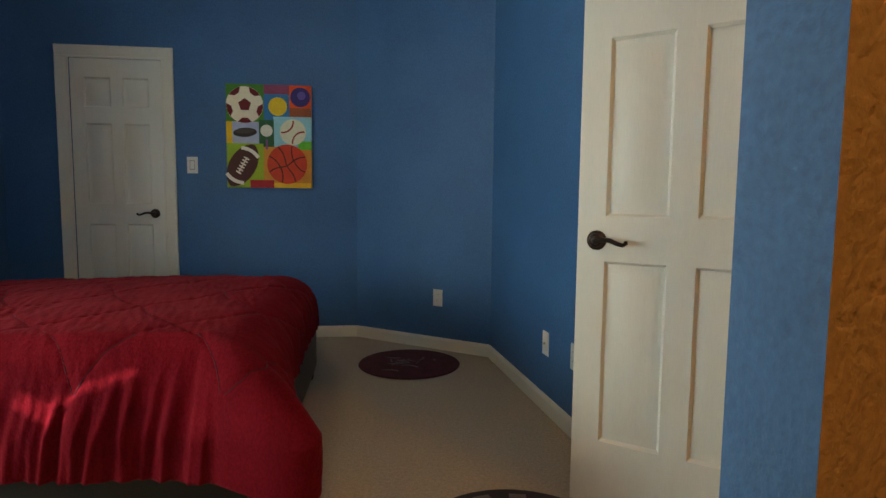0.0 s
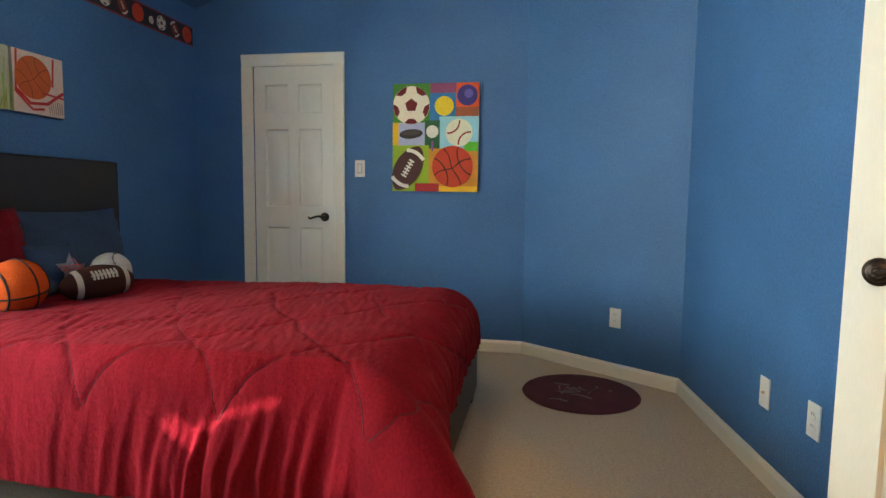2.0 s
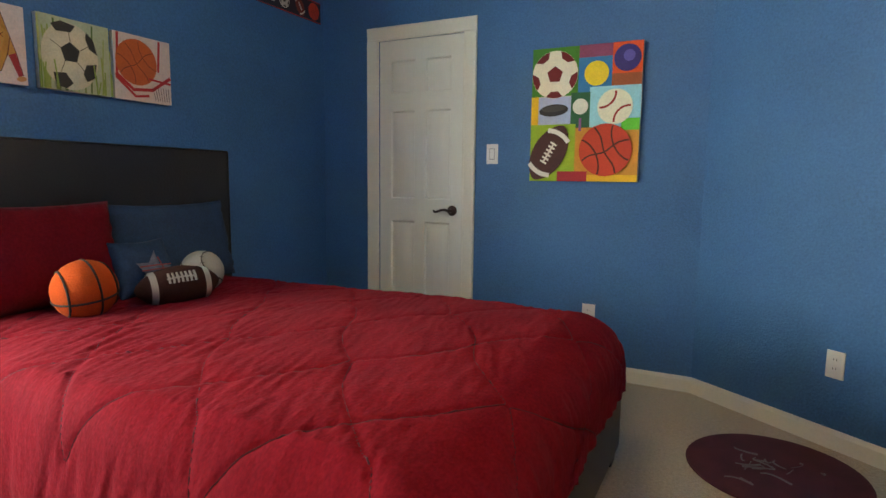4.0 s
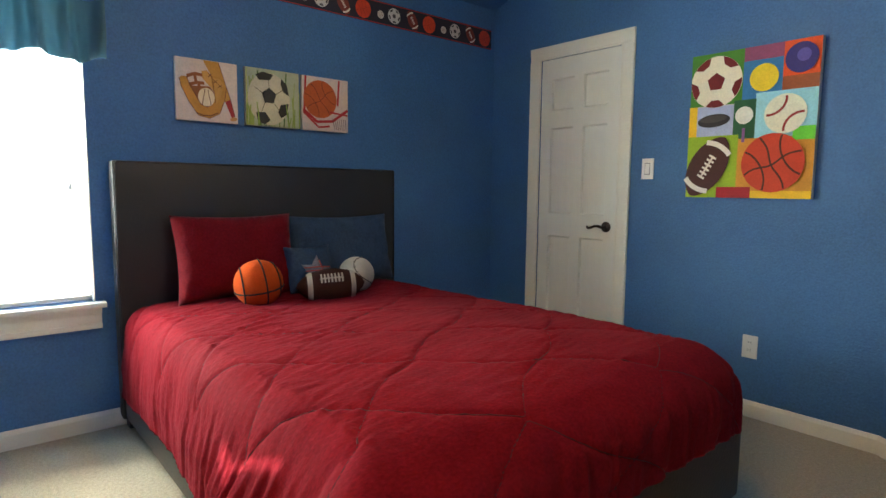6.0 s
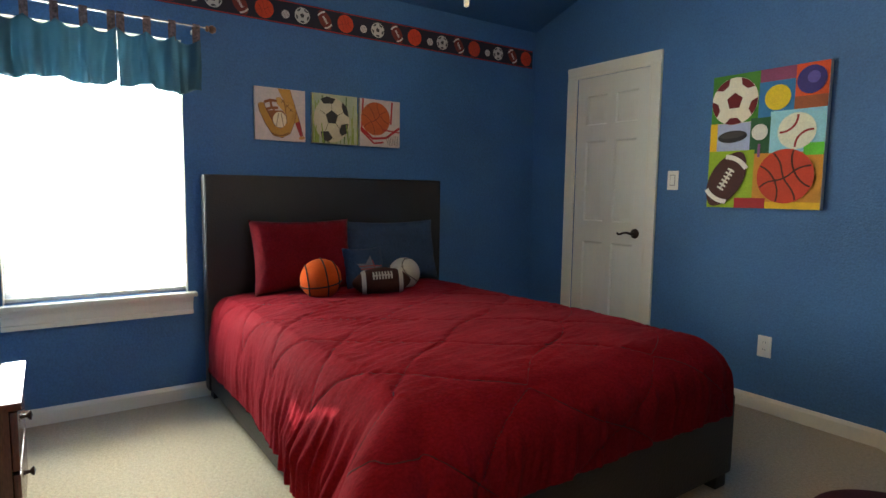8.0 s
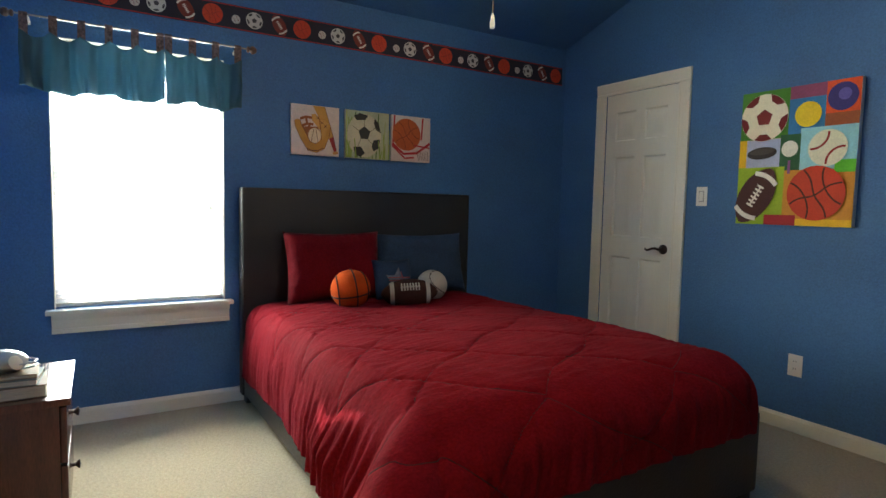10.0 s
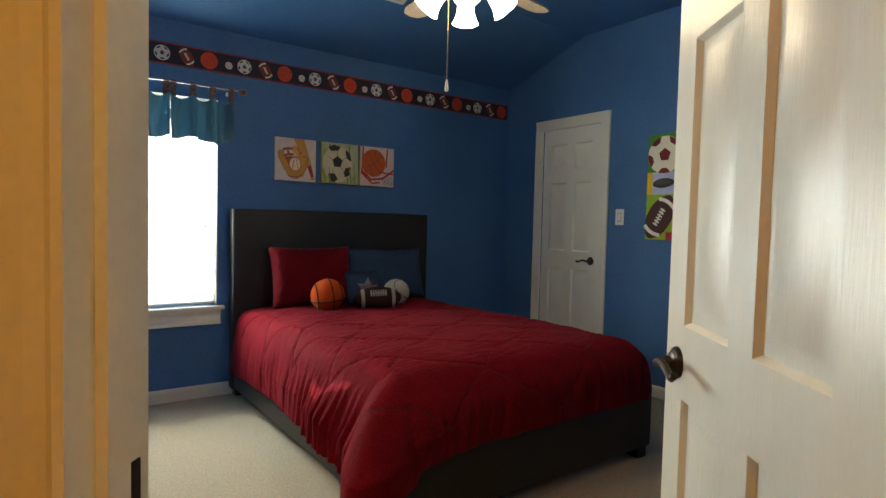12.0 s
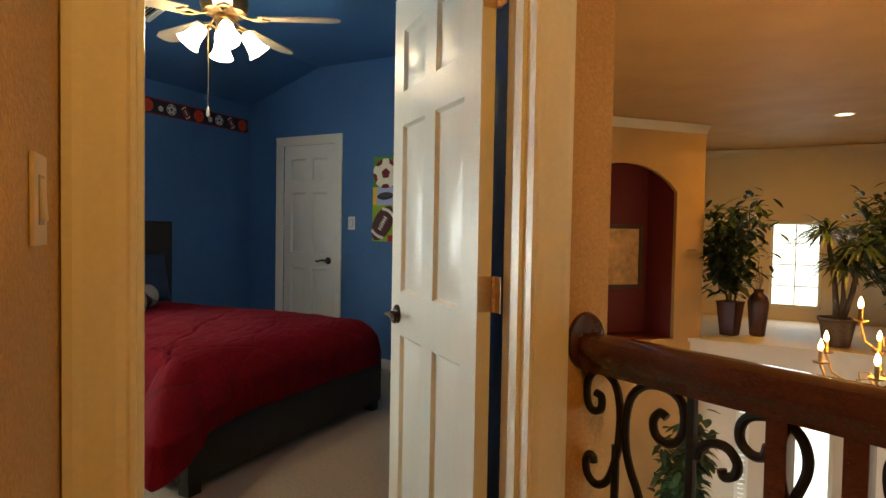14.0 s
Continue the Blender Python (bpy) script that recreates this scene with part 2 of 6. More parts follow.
# ---- doors ----
def panel_door(name, width, height, m, label, lever_side=1, both=True):
    """A six-panel door leaf: x along it from the hinges, z up, its shown face at y = 0 towards -y, 35 mm thick."""
    th = thing(name, label, "door", m=m)
    bm = bmesh.new()
    st, mull = 0.098 * width / 0.70, 0.088 * width / 0.70
    pw = (width - 2 * st - mull) / 2
    xs = [(st, st + pw), (st + pw + mull, width - st)]
    k = height / 2.03
    zs = [(0.23 * k, 0.85 * k), (1.00 * k, 1.575 * k), (1.69 * k, 1.90 * k)]
    cuts_x = sorted({0, width, *[v for p in xs for v in p]})
    cuts_z = sorted({0, height, *[v for p in zs for v in p]})
    for face_y, s in ((0.0, 1), (0.040, -1)):
        for i in range(len(cuts_x) - 1):
            for j in range(len(cuts_z) - 1):
                x0, x1, z0, z1 = cuts_x[i], cuts_x[i + 1], cuts_z[j], cuts_z[j + 1]
                hole = any(abs(x0 - a) < 1e-6 for a, _ in xs) and any(abs(z0 - c) < 1e-6 for c, _ in zs)
                rings = [(0, 0)] if not hole else [(0, 0), (0.004, 0.005), (0.009, 0.012), (0.021, 0.0125), (0.044, 0.004)]
                loops = []
                for o, dep in rings:
                    y = face_y + s * dep
                    loops.append([bm.verts.new(p) for p in ((x0 + o, y, z0 + o), (x1 - o, y, z0 + o), (x1 - o, y, z1 - o), (x0 + o, y, z1 - o))])
                for a, b in zip(loops, loops[1:]):
                    for q in range(4):
                        bm.faces.new((a[q], a[(q + 1) % 4], b[(q + 1) % 4], b[q]))
                bm.faces.new(loops[-1])
    for q in (((0, 0, 0), (0, 0.040, 0), (0, 0.040, height), (0, 0, height)), ((width, 0, 0), (width, 0, height), (width, 0.040, height), (width, 0.040, 0)),
              ((0, 0, height), (0, 0.040, height), (width, 0.040, height), (width, 0, height)), ((0, 0, 0), (width, 0, 0), (width, 0.040, 0), (0, 0.040, 0))):
        bm.faces.new([bm.verts.new(p) for p in q])
    bmesh.ops.remove_doubles(bm, verts=bm.verts, dist=1e-5)
    leaf = part("door_leaf", bm, DOOR_WHITE, th)
    for face_y, s in ((0.0, -1), (0.040, 1)):
        lever(th, width - 0.066, 0.925 - 0.01, face_y, s, leaf)
        if not both:
            break
    return th


BRONZE = material("oil_rubbed_bronze", (0.040, 0.028, 0.024), 0.35, 0.85, vary=0.25, grain=120, patch=14, bump=0.1)
BRASS = material("satin_brass", (0.62, 0.48, 0.26), 0.38, 0.8, vary=0.08, grain=120, patch=14, bump=0.05)


def lever(door, x, z, y, s, leaf):
    bm = bmesh.new()
    turn = pose(x, y, z, 90 if s < 0 else -90)
    lathe(bm, [(0.033, 0), (0.033, 0.004), (0.030, 0.008), (0.024, 0.010), (0.022, 0.014), (0.014, 0.017), (0.012, 0.030), (0.0, 0.031)], 20, turn)
    rose = part("rosette", bm, BRONZE, door, "dark bronze rosette")
    bm = bmesh.new()
    w = s * 0.045
    tube(bm, [(x, y + s * 0.016, z), (x, y + w * 0.8, z), (x - 0.008, y + w, z), (x - 0.03, y + w, z + 0.006), (x - 0.055, y + w, z + 0.004),
              (x - 0.08, y + w, z - 0.006), (x - 0.098, y + w, z - 0.010), (x - 0.108, y + w, z - 0.004), (x - 0.106, y + w, z + 0.004)], 0.0085, 10, (1.1, 0.75))
    part("lever", bm, BRONZE, door, "dark bronze curved lever handle")


def casing_run(bm, a, b, n, width=0.085, thick=0.018):
    """One straight casing board from a to b (inner edge), lying on a wall with normal n, its width going along side."""
    a, b, n = Vector(a), Vector(b), Vector(n)
    side = (b - a).normalized().cross(n)
    prof = [(0, 0), (0, thick * 0.55), (0.008, thick * 0.7), (0.014, thick * 0.6), (0.030, thick * 0.75), (width * 0.72, thick * 0.9), (width * 0.86, thick), (width, thick * 0.9), (width, 0)]
    rows = [[bm.verts.new(e + side * o + n * t) for o, t in prof] for e in (a, b)]
    for k in range(len(prof)):
        j = (k + 1) % len(prof)
        bm.faces.new((rows[0][k], rows[0][j], rows[1][j], rows[1][k]))
    bm.faces.new(rows[0]), bm.faces.new(rows[1][::-1])


def casing(name, p, q, n, top, parent=None, width=0.085):
    """Casing round an opening from p to q (seen with p on the left) up to top, on a wall with normal n."""
    p, q, n = Vector((*p, 0)), Vector((*q, 0)), Vector((*n, 0))
    d = (q - p).normalized()
    up = Vector((0, 0, 1))
    bm = bmesh.new()
    casing_run(bm, p + up * top, p + up * 0.002, n, width)
    casing_run(bm, q + up * 0.002, q + up * top, n, width)
    casing_run(bm, q + up * top + d * width, p + up * top - d * width, n, width)
    return structure(name, bm, WHITE, "white painted door casing", smooth=False)


door_c = panel_door("door_1", 0.606, 1.995, pose(CD[0] + 0.004, NY + 0.004, 0.012), "closed white six-panel closet door with a bronze lever")
door_c["kind"] = "structure"
casing("trim_closet", (CD[0], NY), (CD[1], NY), (0, -1), CD[2])
bm = bmesh.new()
box(bm, CD[0] - 0.02, CD[1] + 0.02, NY + 0.1, NY + 0.12, 0, 2.05)
structure("closet_back", bm, WHITE, "closet wall behind the door")

# leaf of the doorway, swung into the room
swing = math.degrees(math.atan2(0.425, -0.531))
leaf_door = panel_door("door_2", 0.666, 2.02, Matrix.Translation((1.5205, 1.3686, 0.012)) @ pose(0, 0, 0, 0, 0, swing) @ Matrix.Diagonal((1, -1, 1, 1)),
                       "open white six-panel door with bronze levers and brass hinges")
leaf_door["kind"] = "structure"
# jamb lining with stops
bm = bmesh.new()
for e, s in ((S, 1), (H, -1)):
    p = e - ALONG * 0.02 * s
    prism(bm, [tuple(v) for v in ((e, p, p + OUT * DEEP, e + OUT * DEEP) if s > 0 else (e, e + OUT * DEEP, p + OUT * DEEP, p))], 0, 2.045)
    a, b = e + OUT * 0.040, e + OUT * 0.075
    prism(bm, [tuple(v) for v in ((a + ALONG * 0.011 * s, a, b, b + ALONG * 0.011 * s) if s > 0 else (a, a + ALONG * 0.011 * s, b + ALONG * 0.011 * s, b))], 0, 2.014)
prism(bm, [tuple(S), tuple(S + OUT * DEEP), tuple(H + OUT * DEEP), tuple(H)], 2.025, 2.045)
prism(bm, [tuple(S + OUT * 0.04), tuple(S + OUT * 0.075), tuple(H + OUT * 0.075), tuple(H + OUT * 0.04)], 2.014, 2.0245)
structure("door_jamb", bm, WHITE, "white painted door jamb with stops")
casing("trim_doorway_hall", tuple(S + OUT * DEEP), tuple(H + OUT * DEEP), tuple(OUT), 2.03, width=0.108)
casing("trim_doorway_room", tuple(H), tuple(S), tuple(-OUT), 2.03, width=0.080)
# strike plate
bm = bmesh.new()
box(bm, 0, 0.0025, 0.008, 0.036, 0.90, 0.965, 0.001, Matrix.Translation((S.x, S.y, 0)) @ pose(0, 0, 0, 0, 0, math.degrees(math.atan2(ALONG.y, ALONG.x))) @ Matrix.Diagonal((1, -1, 1, 1)))
solid("strike_plate", bm, BRONZE, "dark bronze strike plate on the door jamb", "strike plate")

BLACK = material("black_leather", (0.013, 0.012, 0.012), 0.45, vary=0.2, grain=180, patch=5, bump=0.35, bump_scale=90)
RED = material("red_satin_quilt", (0.142, 0.0060, 0.0115), 0.72, vary=0.20, grain=95, patch=9, bump=0.65, bump_scale=44, stretch=(1.6, 0.9, 1.0), spec=0.006, sheen=0.11)
sheen_in = RED.node_tree.nodes["Principled BSDF"].inputs
sheen_in["Sheen Tint"].default_value, sheen_in["Sheen Roughness"].default_value = (0.85, 0.20, 0.23, 1), 0.45
RED_SEAM = material("dark_red_stitching", (0.040, 0.002, 0.004), 0.8, vary=0.1, bump=0)
RED_SHAM = material("red_satin_sham", (0.130, 0.0055, 0.0105), 0.68, vary=0.16, grain=95, patch=6, bump=1.0, bump_scale=22, spec=0.03, sheen=0.06)
NAVY = material("navy_cotton", (0.018, 0.045, 0.095), 0.85, vary=0.22, grain=110, patch=7, bump=0.7, bump_scale=40)

# ---- bed ----
BX0, BX1, BY0, BY1 = -2.262, -0.035, 1.755, 3.300
bed = thing("bed", "black leather platform bed with tall headboard", "bed")
bm = bmesh.new()
box(bm, BX0, BX0 + 0.085, BY0 - 0.01, BY1 + 0.005, 0.05, 1.265, 0.016)
part("headboard", bm, BLACK, bed, "tall padded black leather headboard")
bm = bmesh.new()
tube(bm, [(BX0 + 0.085, BY0, 0.3), (BX0 + 0.085, BY0, 1.25), (BX0 + 0.085, BY0 + 0.012, 1.26), (BX0 + 0.085, BY1 - 0.012, 1.26), (BX0 + 0.085, BY1 - 0.004, 1.25), (BX0 + 0.085, BY1 - 0.004, 0.3)], 0.004, 6)
part("piping", bm, BLACK, bed)
for y0, y1 in ((BY0, BY0 + 0.05), (BY1 - 0.05, BY1)):
    bm = bmesh.new()
    box(bm, BX0 + 0.085, BX1 - 0.06, y0, y1, 0.06, 0.30, 0.012)
    part("side_rail", bm, BLACK, bed)
bm = bmesh.new()
box(bm, BX1 - 0.06, BX1, BY0, BY1, 0.06, 0.385, 0.016)
part("footboard", bm, BLACK, bed, "padded black leather footboard")
for x in (BX0 + 0.045, BX1 - 0.05):
    for y in (BY0 + 0.05, BY1 - 0.05):
        bm = bmesh.new()
        box(bm, x - 0.035, x + 0.035, y - 0.035, y + 0.035, 0.0, 0.07, 0.004)
        part("leg", bm, BLACK, bed)
bm = bmesh.new()
box(bm, BX0 + 0.09, BX1 - 0.065, BY0 + 0.055, BY1 - 0.055, 0.22, 0.57, 0.05)
part("mattress", bm, material("white_ticking", (0.7, 0.7, 0.68), 0.9), bed, "white mattress under the quilt")


def cloth_point(px, py):
    """Where a point of the quilt's own plane comes to lie when it is spread over the bed."""
    ex, ey0, ey1, top = -0.235, BY0 + 0.100, BY1 - 0.125, 0.612
    top -= 0.020 * min(1.0, max(0.0, (-px - 0.9) / 0.8))
    qx, qy = min(px, ex), min(max(py, ey0), ey1)
    dx, dy = px - qx, py - qy
    d = math.hypot(dx, dy)
    lift = 0.007 * noise.noise(Vector((px * 3.1, py * 3.1, 1.7))) + 0.004 * noise.noise(Vector((px * 8, py * 8, 4.2)))
    # puckers that run across the bed away from the seams
    g = seam_near(px, py)
    ridge = noise.noise(Vector((px * 34 + py * 9, py * 5 - px * 2, 2.2)))
    calm = 0.35 + 0.65 * max(0.0, noise.noise(Vector((px * 2.6, py * 2.6, 8.1))) + 0.25)
    lift += (0.0075 if d < 0.03 else 0.0030) * calm * (1 - abs(ridge)) ** 3 * (1 + 0.8 * math.exp(-g / 0.05))
    lift += -0.006 * math.exp(-((g / 0.008) ** 2)) + 0.0025 * min(1.0, g / 0.05)
    if d < 1e-6:
        edge = min(ex - px, py - ey0, ey1 - py)
        return Vector((px, py, top + 0.018 * (1 - math.exp(-edge / 0.18)) + lift))
    nx, ny = dx / d, dy / d
    if nx > 0 and abs(ny) > 0:
        # the corner is rounded, so it hangs little lower than the sides
        reach = 0.490 if ny < 0 else 0.465
        square, oval = min(0.455 / nx, reach / abs(ny)), 1 / math.hypot(nx / 0.455, ny / reach)
        d *= 1 - (0.70 if ny < 0 else 0.92) * (1 - oval / square)
    r = 0.12 + 0.085 * max(0.0, nx)
    wide = r - (0.035 * max(0.0, -ny))
    quarter = r * math.pi / 2
    if d < quarter:
        a = d / r
        out, down, ox, oz = wide * math.sin(a), r * (1 - math.cos(a)), math.sin(a), math.cos(a)
    else:
        out, down, ox, oz = wide, r + (d - quarter), 1.0, 0.0
    s = qx + qy + math.atan2(ny, nx) * 0.22
    h = min(1.0, max(0.0, (d - 0.05) / 0.30))
    # the near side lies smooth but for its lower corner by the foot
    low = min(1.0, max(0.0, (d - 0.13) / 0.20)) ** 1.3
    rum = h * 0.38 if nx > 0.3 or ny > 0 else low * (0.22 + 0.78 * min(1.0, max(0.0, (px + 1.05) / 0.5)))
    slant = s + d * 0.12
    n1, n2 = noise.noise(Vector((slant * 7.5, d * 0.8, 7.7))), noise.noise(Vector((slant * 16.0, d * 1.2, 3.1)))
    fold = 0.030 * n1 + 0.040 * ((1 - abs(n2)) ** 2 - 0.45) + 0.018 * noise.noise(Vector((slant * 36.0, d * 2.5, 5.0)))
    flare = (0.015 + 0.085 * min(1.0, max(0.0, (px + 1.3) / 0.9))) * h * max(0.0, -ny) + 0.015 * h
    if nx > 0:
        # the corner by the foot hangs as a pointed tail that stands off the frame
        flare += 0.05 * h * h * nx * max(0.0, 1 - (qy - ey0) / 0.30)
        if ny < 0:
            flare += 0.13 * h * (2 * nx * -ny) ** 4
    out += flare + fold * rum
    if nx > 0 and abs(ny) > 0:
        p = 2 + (8 if ny < 0 else 0.5) * h
        out *= (nx ** p + abs(ny) ** p) ** (-1 / p)
    drop = down * (0.97 if ny < -0.3 else (0.80 if ny > 0.3 else 0.86))
    return Vector((qx + nx * (out + lift * ox), qy + ny * (out + lift * ox), top + lift * oz - drop))


SEAM_P, SEAM_A, SEAM_L = 0.46, 0.225, 0.62


def seam_x(k, s, py):
    u = (py - 1.625) / SEAM_L
    zig = abs((u % 2.0) - 1) * 2 - 1
    return -2.20 + SEAM_P * k + s * SEAM_A * (zig + 0.13 * math.sin(2 * math.pi * u) + 0.03 * math.sin(py * 8 + k * 2.0) * (1 - zig * zig))


def seam_near(px, py):
    if py < 1.625:
        return math.hypot(1.625 - py, min(abs(px - seam_x(k, s, 1.625)) for k in range(-1, 7) for s in (1, -1)))
    return min(abs(px - seam_x(k, s, py)) for k in range(-1, 7) for s in (1, -1))


def quilt():
    """A satin quilt over the bed with stitched seams and hanging folds."""
    nx, ny = 260, 250
    x0, x1, y0, y1 = -2.13, 0.22, BY0 - 0.39, BY1 + 0.34
    verts = [cloth_point(x0 + (x1 - x0) * i / nx, y0 + (y1 - y0) * j / ny) for i in range(nx + 1) for j in range(ny + 1)]
    faces = [(a, a + ny + 1, a + ny + 2, a + 1) for i in range(nx) for j in range(ny) for a in (i * (ny + 1) + j,)]
    me = bpy.data.meshes.new("cover")
    me.from_pydata(verts, [], faces)
    me.materials.append(RED)
    for p in me.polygons:
        p.use_smooth = True
    th = thing("quilt", "dark red satin quilt with stitched seams spread over the bed", "quilt")
    ob = new("cover", me)
    so = ob.modifiers.new("thick", "SOLIDIFY")
    so.thickness, so.offset = 0.014, -1.0
    ob.parent = th
    for k in range(-1, 7):
        for s in (1, -1):
            run = []
            for i in range(181):
                py = 1.625 + (y1 - 1.635) * i / 180
                px = seam_x(k, s, py)
                if x0 < px < x1:
                    run.append(cloth_point(px, py) + Vector((0, 0, 0.0005)))
                if run and (i == 180 or not x0 < px < x1):
                    if len(run) > 3:
                        bm = bmesh.new()
                        tube(bm, run, 0.0023, 5)
                        part("stitching", bm, RED_SEAM, th, "dark red stitched seam")
                    run = []


quilt()


def pillow(name, centre, w, h, t, m, mat, label, pinch=0.04, seed=1.0):
    """A stuffed cushion: w along x, h along z, t thick along y, before the pose m."""
    bm = bmesh.new()
    n = 26
    for s in (-1, 1):
        grid = []
        for i in range(n + 1):
            row = []
            for j in range(n + 1):
                u, v = 2 * i / n - 1, 2 * j / n - 1
                # edges drawn in between pointed corners
                ux = u * (1 - pinch * 2 / w * 0.5 * (1 - v * v) ** 1.0 * 1.0)
                vz = v * (1 - pinch * 2 / h * 0.5 * (1 - u * u) ** 1.0 * 1.0)
                b = max(0.0, (1 - u ** 4) * (1 - v ** 4)) ** 0.5
                crease = (0.75 * noise.noise(Vector((u * 9 + seed, v * 5.2, seed))) + 0.34 * noise.noise(Vector((u * 20 + seed, v * 13, seed)))) * (1 - b) + 0.05 * noise.noise(Vector((u * 2, v * 2, seed + 3)))
                y = s * t / 2 * (b * (1 + crease) + crease * 0.25 * b)
                row.append(bm.verts.new((ux * w / 2, y, vz * h / 2)))
            grid.append(row)
        for i in range(n):
            for j in range(n):
                bm.faces.new((grid[i][j], grid[i + 1][j], grid[i + 1][j + 1], grid[i][j + 1]))
    bmesh.ops.remove_doubles(bm, verts=bm.verts, dist=1e-4)
    bmesh.ops.transform(bm, matrix=Matrix.Translation(centre) @ m, verts=bm.verts)
    return solid(name, bm, mat, label, "pillow", smooth="all")


lean = pose(0, 0, 0, -14, 0, 90)
pillow("pillow", (-2.06, 2.262, 0.805), 0.605, 0.43, 0.17, lean, RED_SHAM, "dark red satin pillow leaning on the headboard", 0.032, 1.0)
pillow("pillow", (-2.09, 2.87, 0.805), 0.66, 0.40, 0.15, lean, NAVY, "navy blue pillow leaning on the headboard", 0.035, 2.0)
pillow("pillow", (-2.13, 2.30, 0.78), 0.52, 0.36, 0.09, lean, NAVY, "navy blue pillow behind the red pillow", 0.05, 5.0)
pillow("pillow", (-1.955, 2.60, 0.725), 0.27, 0.26, 0.12, pose(0, 0, 0, -20, 0, 90), NAVY, "small navy square cushion between the pillows", 0.03, 3.0)


# ---- window, blind, valance ----
def rgb(r, g, b):
    """A paint colour from 0 to 255 values."""
    return tuple(((c / 255 + 0.055) / 1.055) ** 2.4 if c > 10 else c / 255 / 12.92 for c in (r, g, b))


bm = bmesh.new()
for y0, y1, z0, z1 in ((WIN[0], WIN[0] + 0.04, WIN[2], WIN[3]), (WIN[1] - 0.04, WIN[1], WIN[2], WIN[3]), (WIN[0] + 0.04, WIN[1] - 0.04, WIN[2], WIN[2] + 0.04),
                       (WIN[0] + 0.04, WIN[1] - 0.04, WIN[3] - 0.04, WIN[3]), (WIN[0] + 0.04, WIN[1] - 0.04, 1.27, 1.31)):
    box(bm, -2.405, -2.365, y0, y1, z0, z1, 0.003)
window = structure("window_1", bm, WHITE, "white framed bedroom window behind a blind")
bm = bmesh.new()
box(bm, -2.388, -2.384, WIN[0] + 0.04, WIN[1] - 0.04, WIN[2] + 0.04, WIN[3] - 0.04)
glass = bpy.data.materials.new("clear_glass")
glass.use_nodes = True
gb = glass.node_tree.nodes["Principled BSDF"]
gb.inputs["Transmission Weight"].default_value, gb.inputs["Roughness"].default_value, gb.inputs["IOR"].default_value = 1.0, 0.0, 1.45
pane = part("pane", bm, glass, window, "clear glass pane", False)
pane.visible_shadow = False
bm = bmesh.new()
for y0, y1, z0, z1 in ((WIN[0], WIN[0] + 0.005, WIN[2], WIN[3]), (WIN[1] - 0.005, WIN[1], WIN[2], WIN[3]), (WIN[0] + 0.005, WIN[1] - 0.005, WIN[3] - 0.005, WIN[3])):
    box(bm, -2.364, WX + 0.002, y0, y1, z0, z1)
structure("window_jamb", bm, WHITE, "white painted window reveal")
bm = bmesh.new()
box(bm, WX - 0.10, WX + 0.055, 0.808, 1.708, 0.590, 0.614, 0.006)
structure("window_sill", bm, WHITE, "white painted window stool", True)
bm = bmesh.new()
for k, (z0, z1, o) in enumerate(((0.560, 0.590, 0.030), (0.515, 0.560, 0.018), (0.490, 0.515, 0.024))):
    box(bm, WX, WX + o, 0.832, 1.690, z0, z1, 0.004)
structure("window_apron", bm, WHITE, "white painted moulded window apron", True)

SKYGLOW = material("bright_overcast_distance", (0.9, 0.95, 1.0), 1.0, vary=0.02, bump=0, emit=(0.92, 0.97, 1.0), power=26.0)
bm = bmesh.new()
box(bm, -8.02, -8.0, -9.0, 9.0, -3.0, 3.6)
tagged(finish("backdrop", bm, SKYGLOW), "", "", "", "structure")

SLAT = bpy.data.materials.new("white_blind_slat")
SLAT.use_nodes = True
nt = SLAT.node_tree
tr, ad = nt.nodes.new("ShaderNodeBsdfTranslucent"), nt.nodes.new("ShaderNodeMixShader")
tr.inputs[0].default_value = (0.9, 0.93, 0.95, 1)
nt.nodes["Principled BSDF"].inputs["Base Color"].default_value = (0.85, 0.86, 0.86, 1)
ad.inputs[0].default_value = 0.6
nt.links.new(nt.nodes["Principled BSDF"].outputs[0], ad.inputs[1])
nt.links.new(tr.outputs[0], ad.inputs[2])
nt.links.new(ad.outputs[0], nt.nodes["Material Output"].inputs[0])
blind = thing("window_blind", "white horizontal slat blind glowing with daylight", "blind")
bm = bmesh.new()
box(bm, -0.012, 0.012, WIN[0] + 0.006, WIN[1] - 0.006, -0.001, 0.001)
slat_me = None
for k in range(51):
    z = WIN[2] + 0.035 + k * 0.0252
    if 25 <= k <= 36:
        # slats cut open here, an added gap that lets the sun patch reach the quilt
        a, b = (1.085, 1.160) if k < 28 else (1.112 - 0.006 * (k - 27), 1.128 - 0.006 * (k - 27))
        gap = bmesh.new()
        box(gap, -0.012, 0.012, WIN[0] + 0.006, a, -0.001, 0.001)
        box(gap, -0.012, 0.012, b, WIN[1] - 0.006, -0.001, 0.001)
        ob = finish("slat", gap, SLAT)
    elif slat_me is None:
        ob = finish("slat", bm, SLAT)
        slat_me = ob.data
    else:
        ob = new("slat", slat_me)
    ob.parent = blind
    ob.matrix_basis = pose(-2.320, 0, z, 0, -66, 0)
bm = bmesh.new()
box(bm, -2.335, -2.305, WIN[0] + 0.004, WIN[1] - 0.004, WIN[3] - 0.04, WIN[3] - 0.002, 0.003)
part("headrail", bm, WHITE, blind)
bm = bmesh.new()
box(bm, -2.332, -2.308, WIN[0] + 0.004, WIN[1] - 0.004, WIN[2] + 0.004, WIN[2] + 0.022, 0.003)
part("bottom_rail", bm, WHITE, blind)
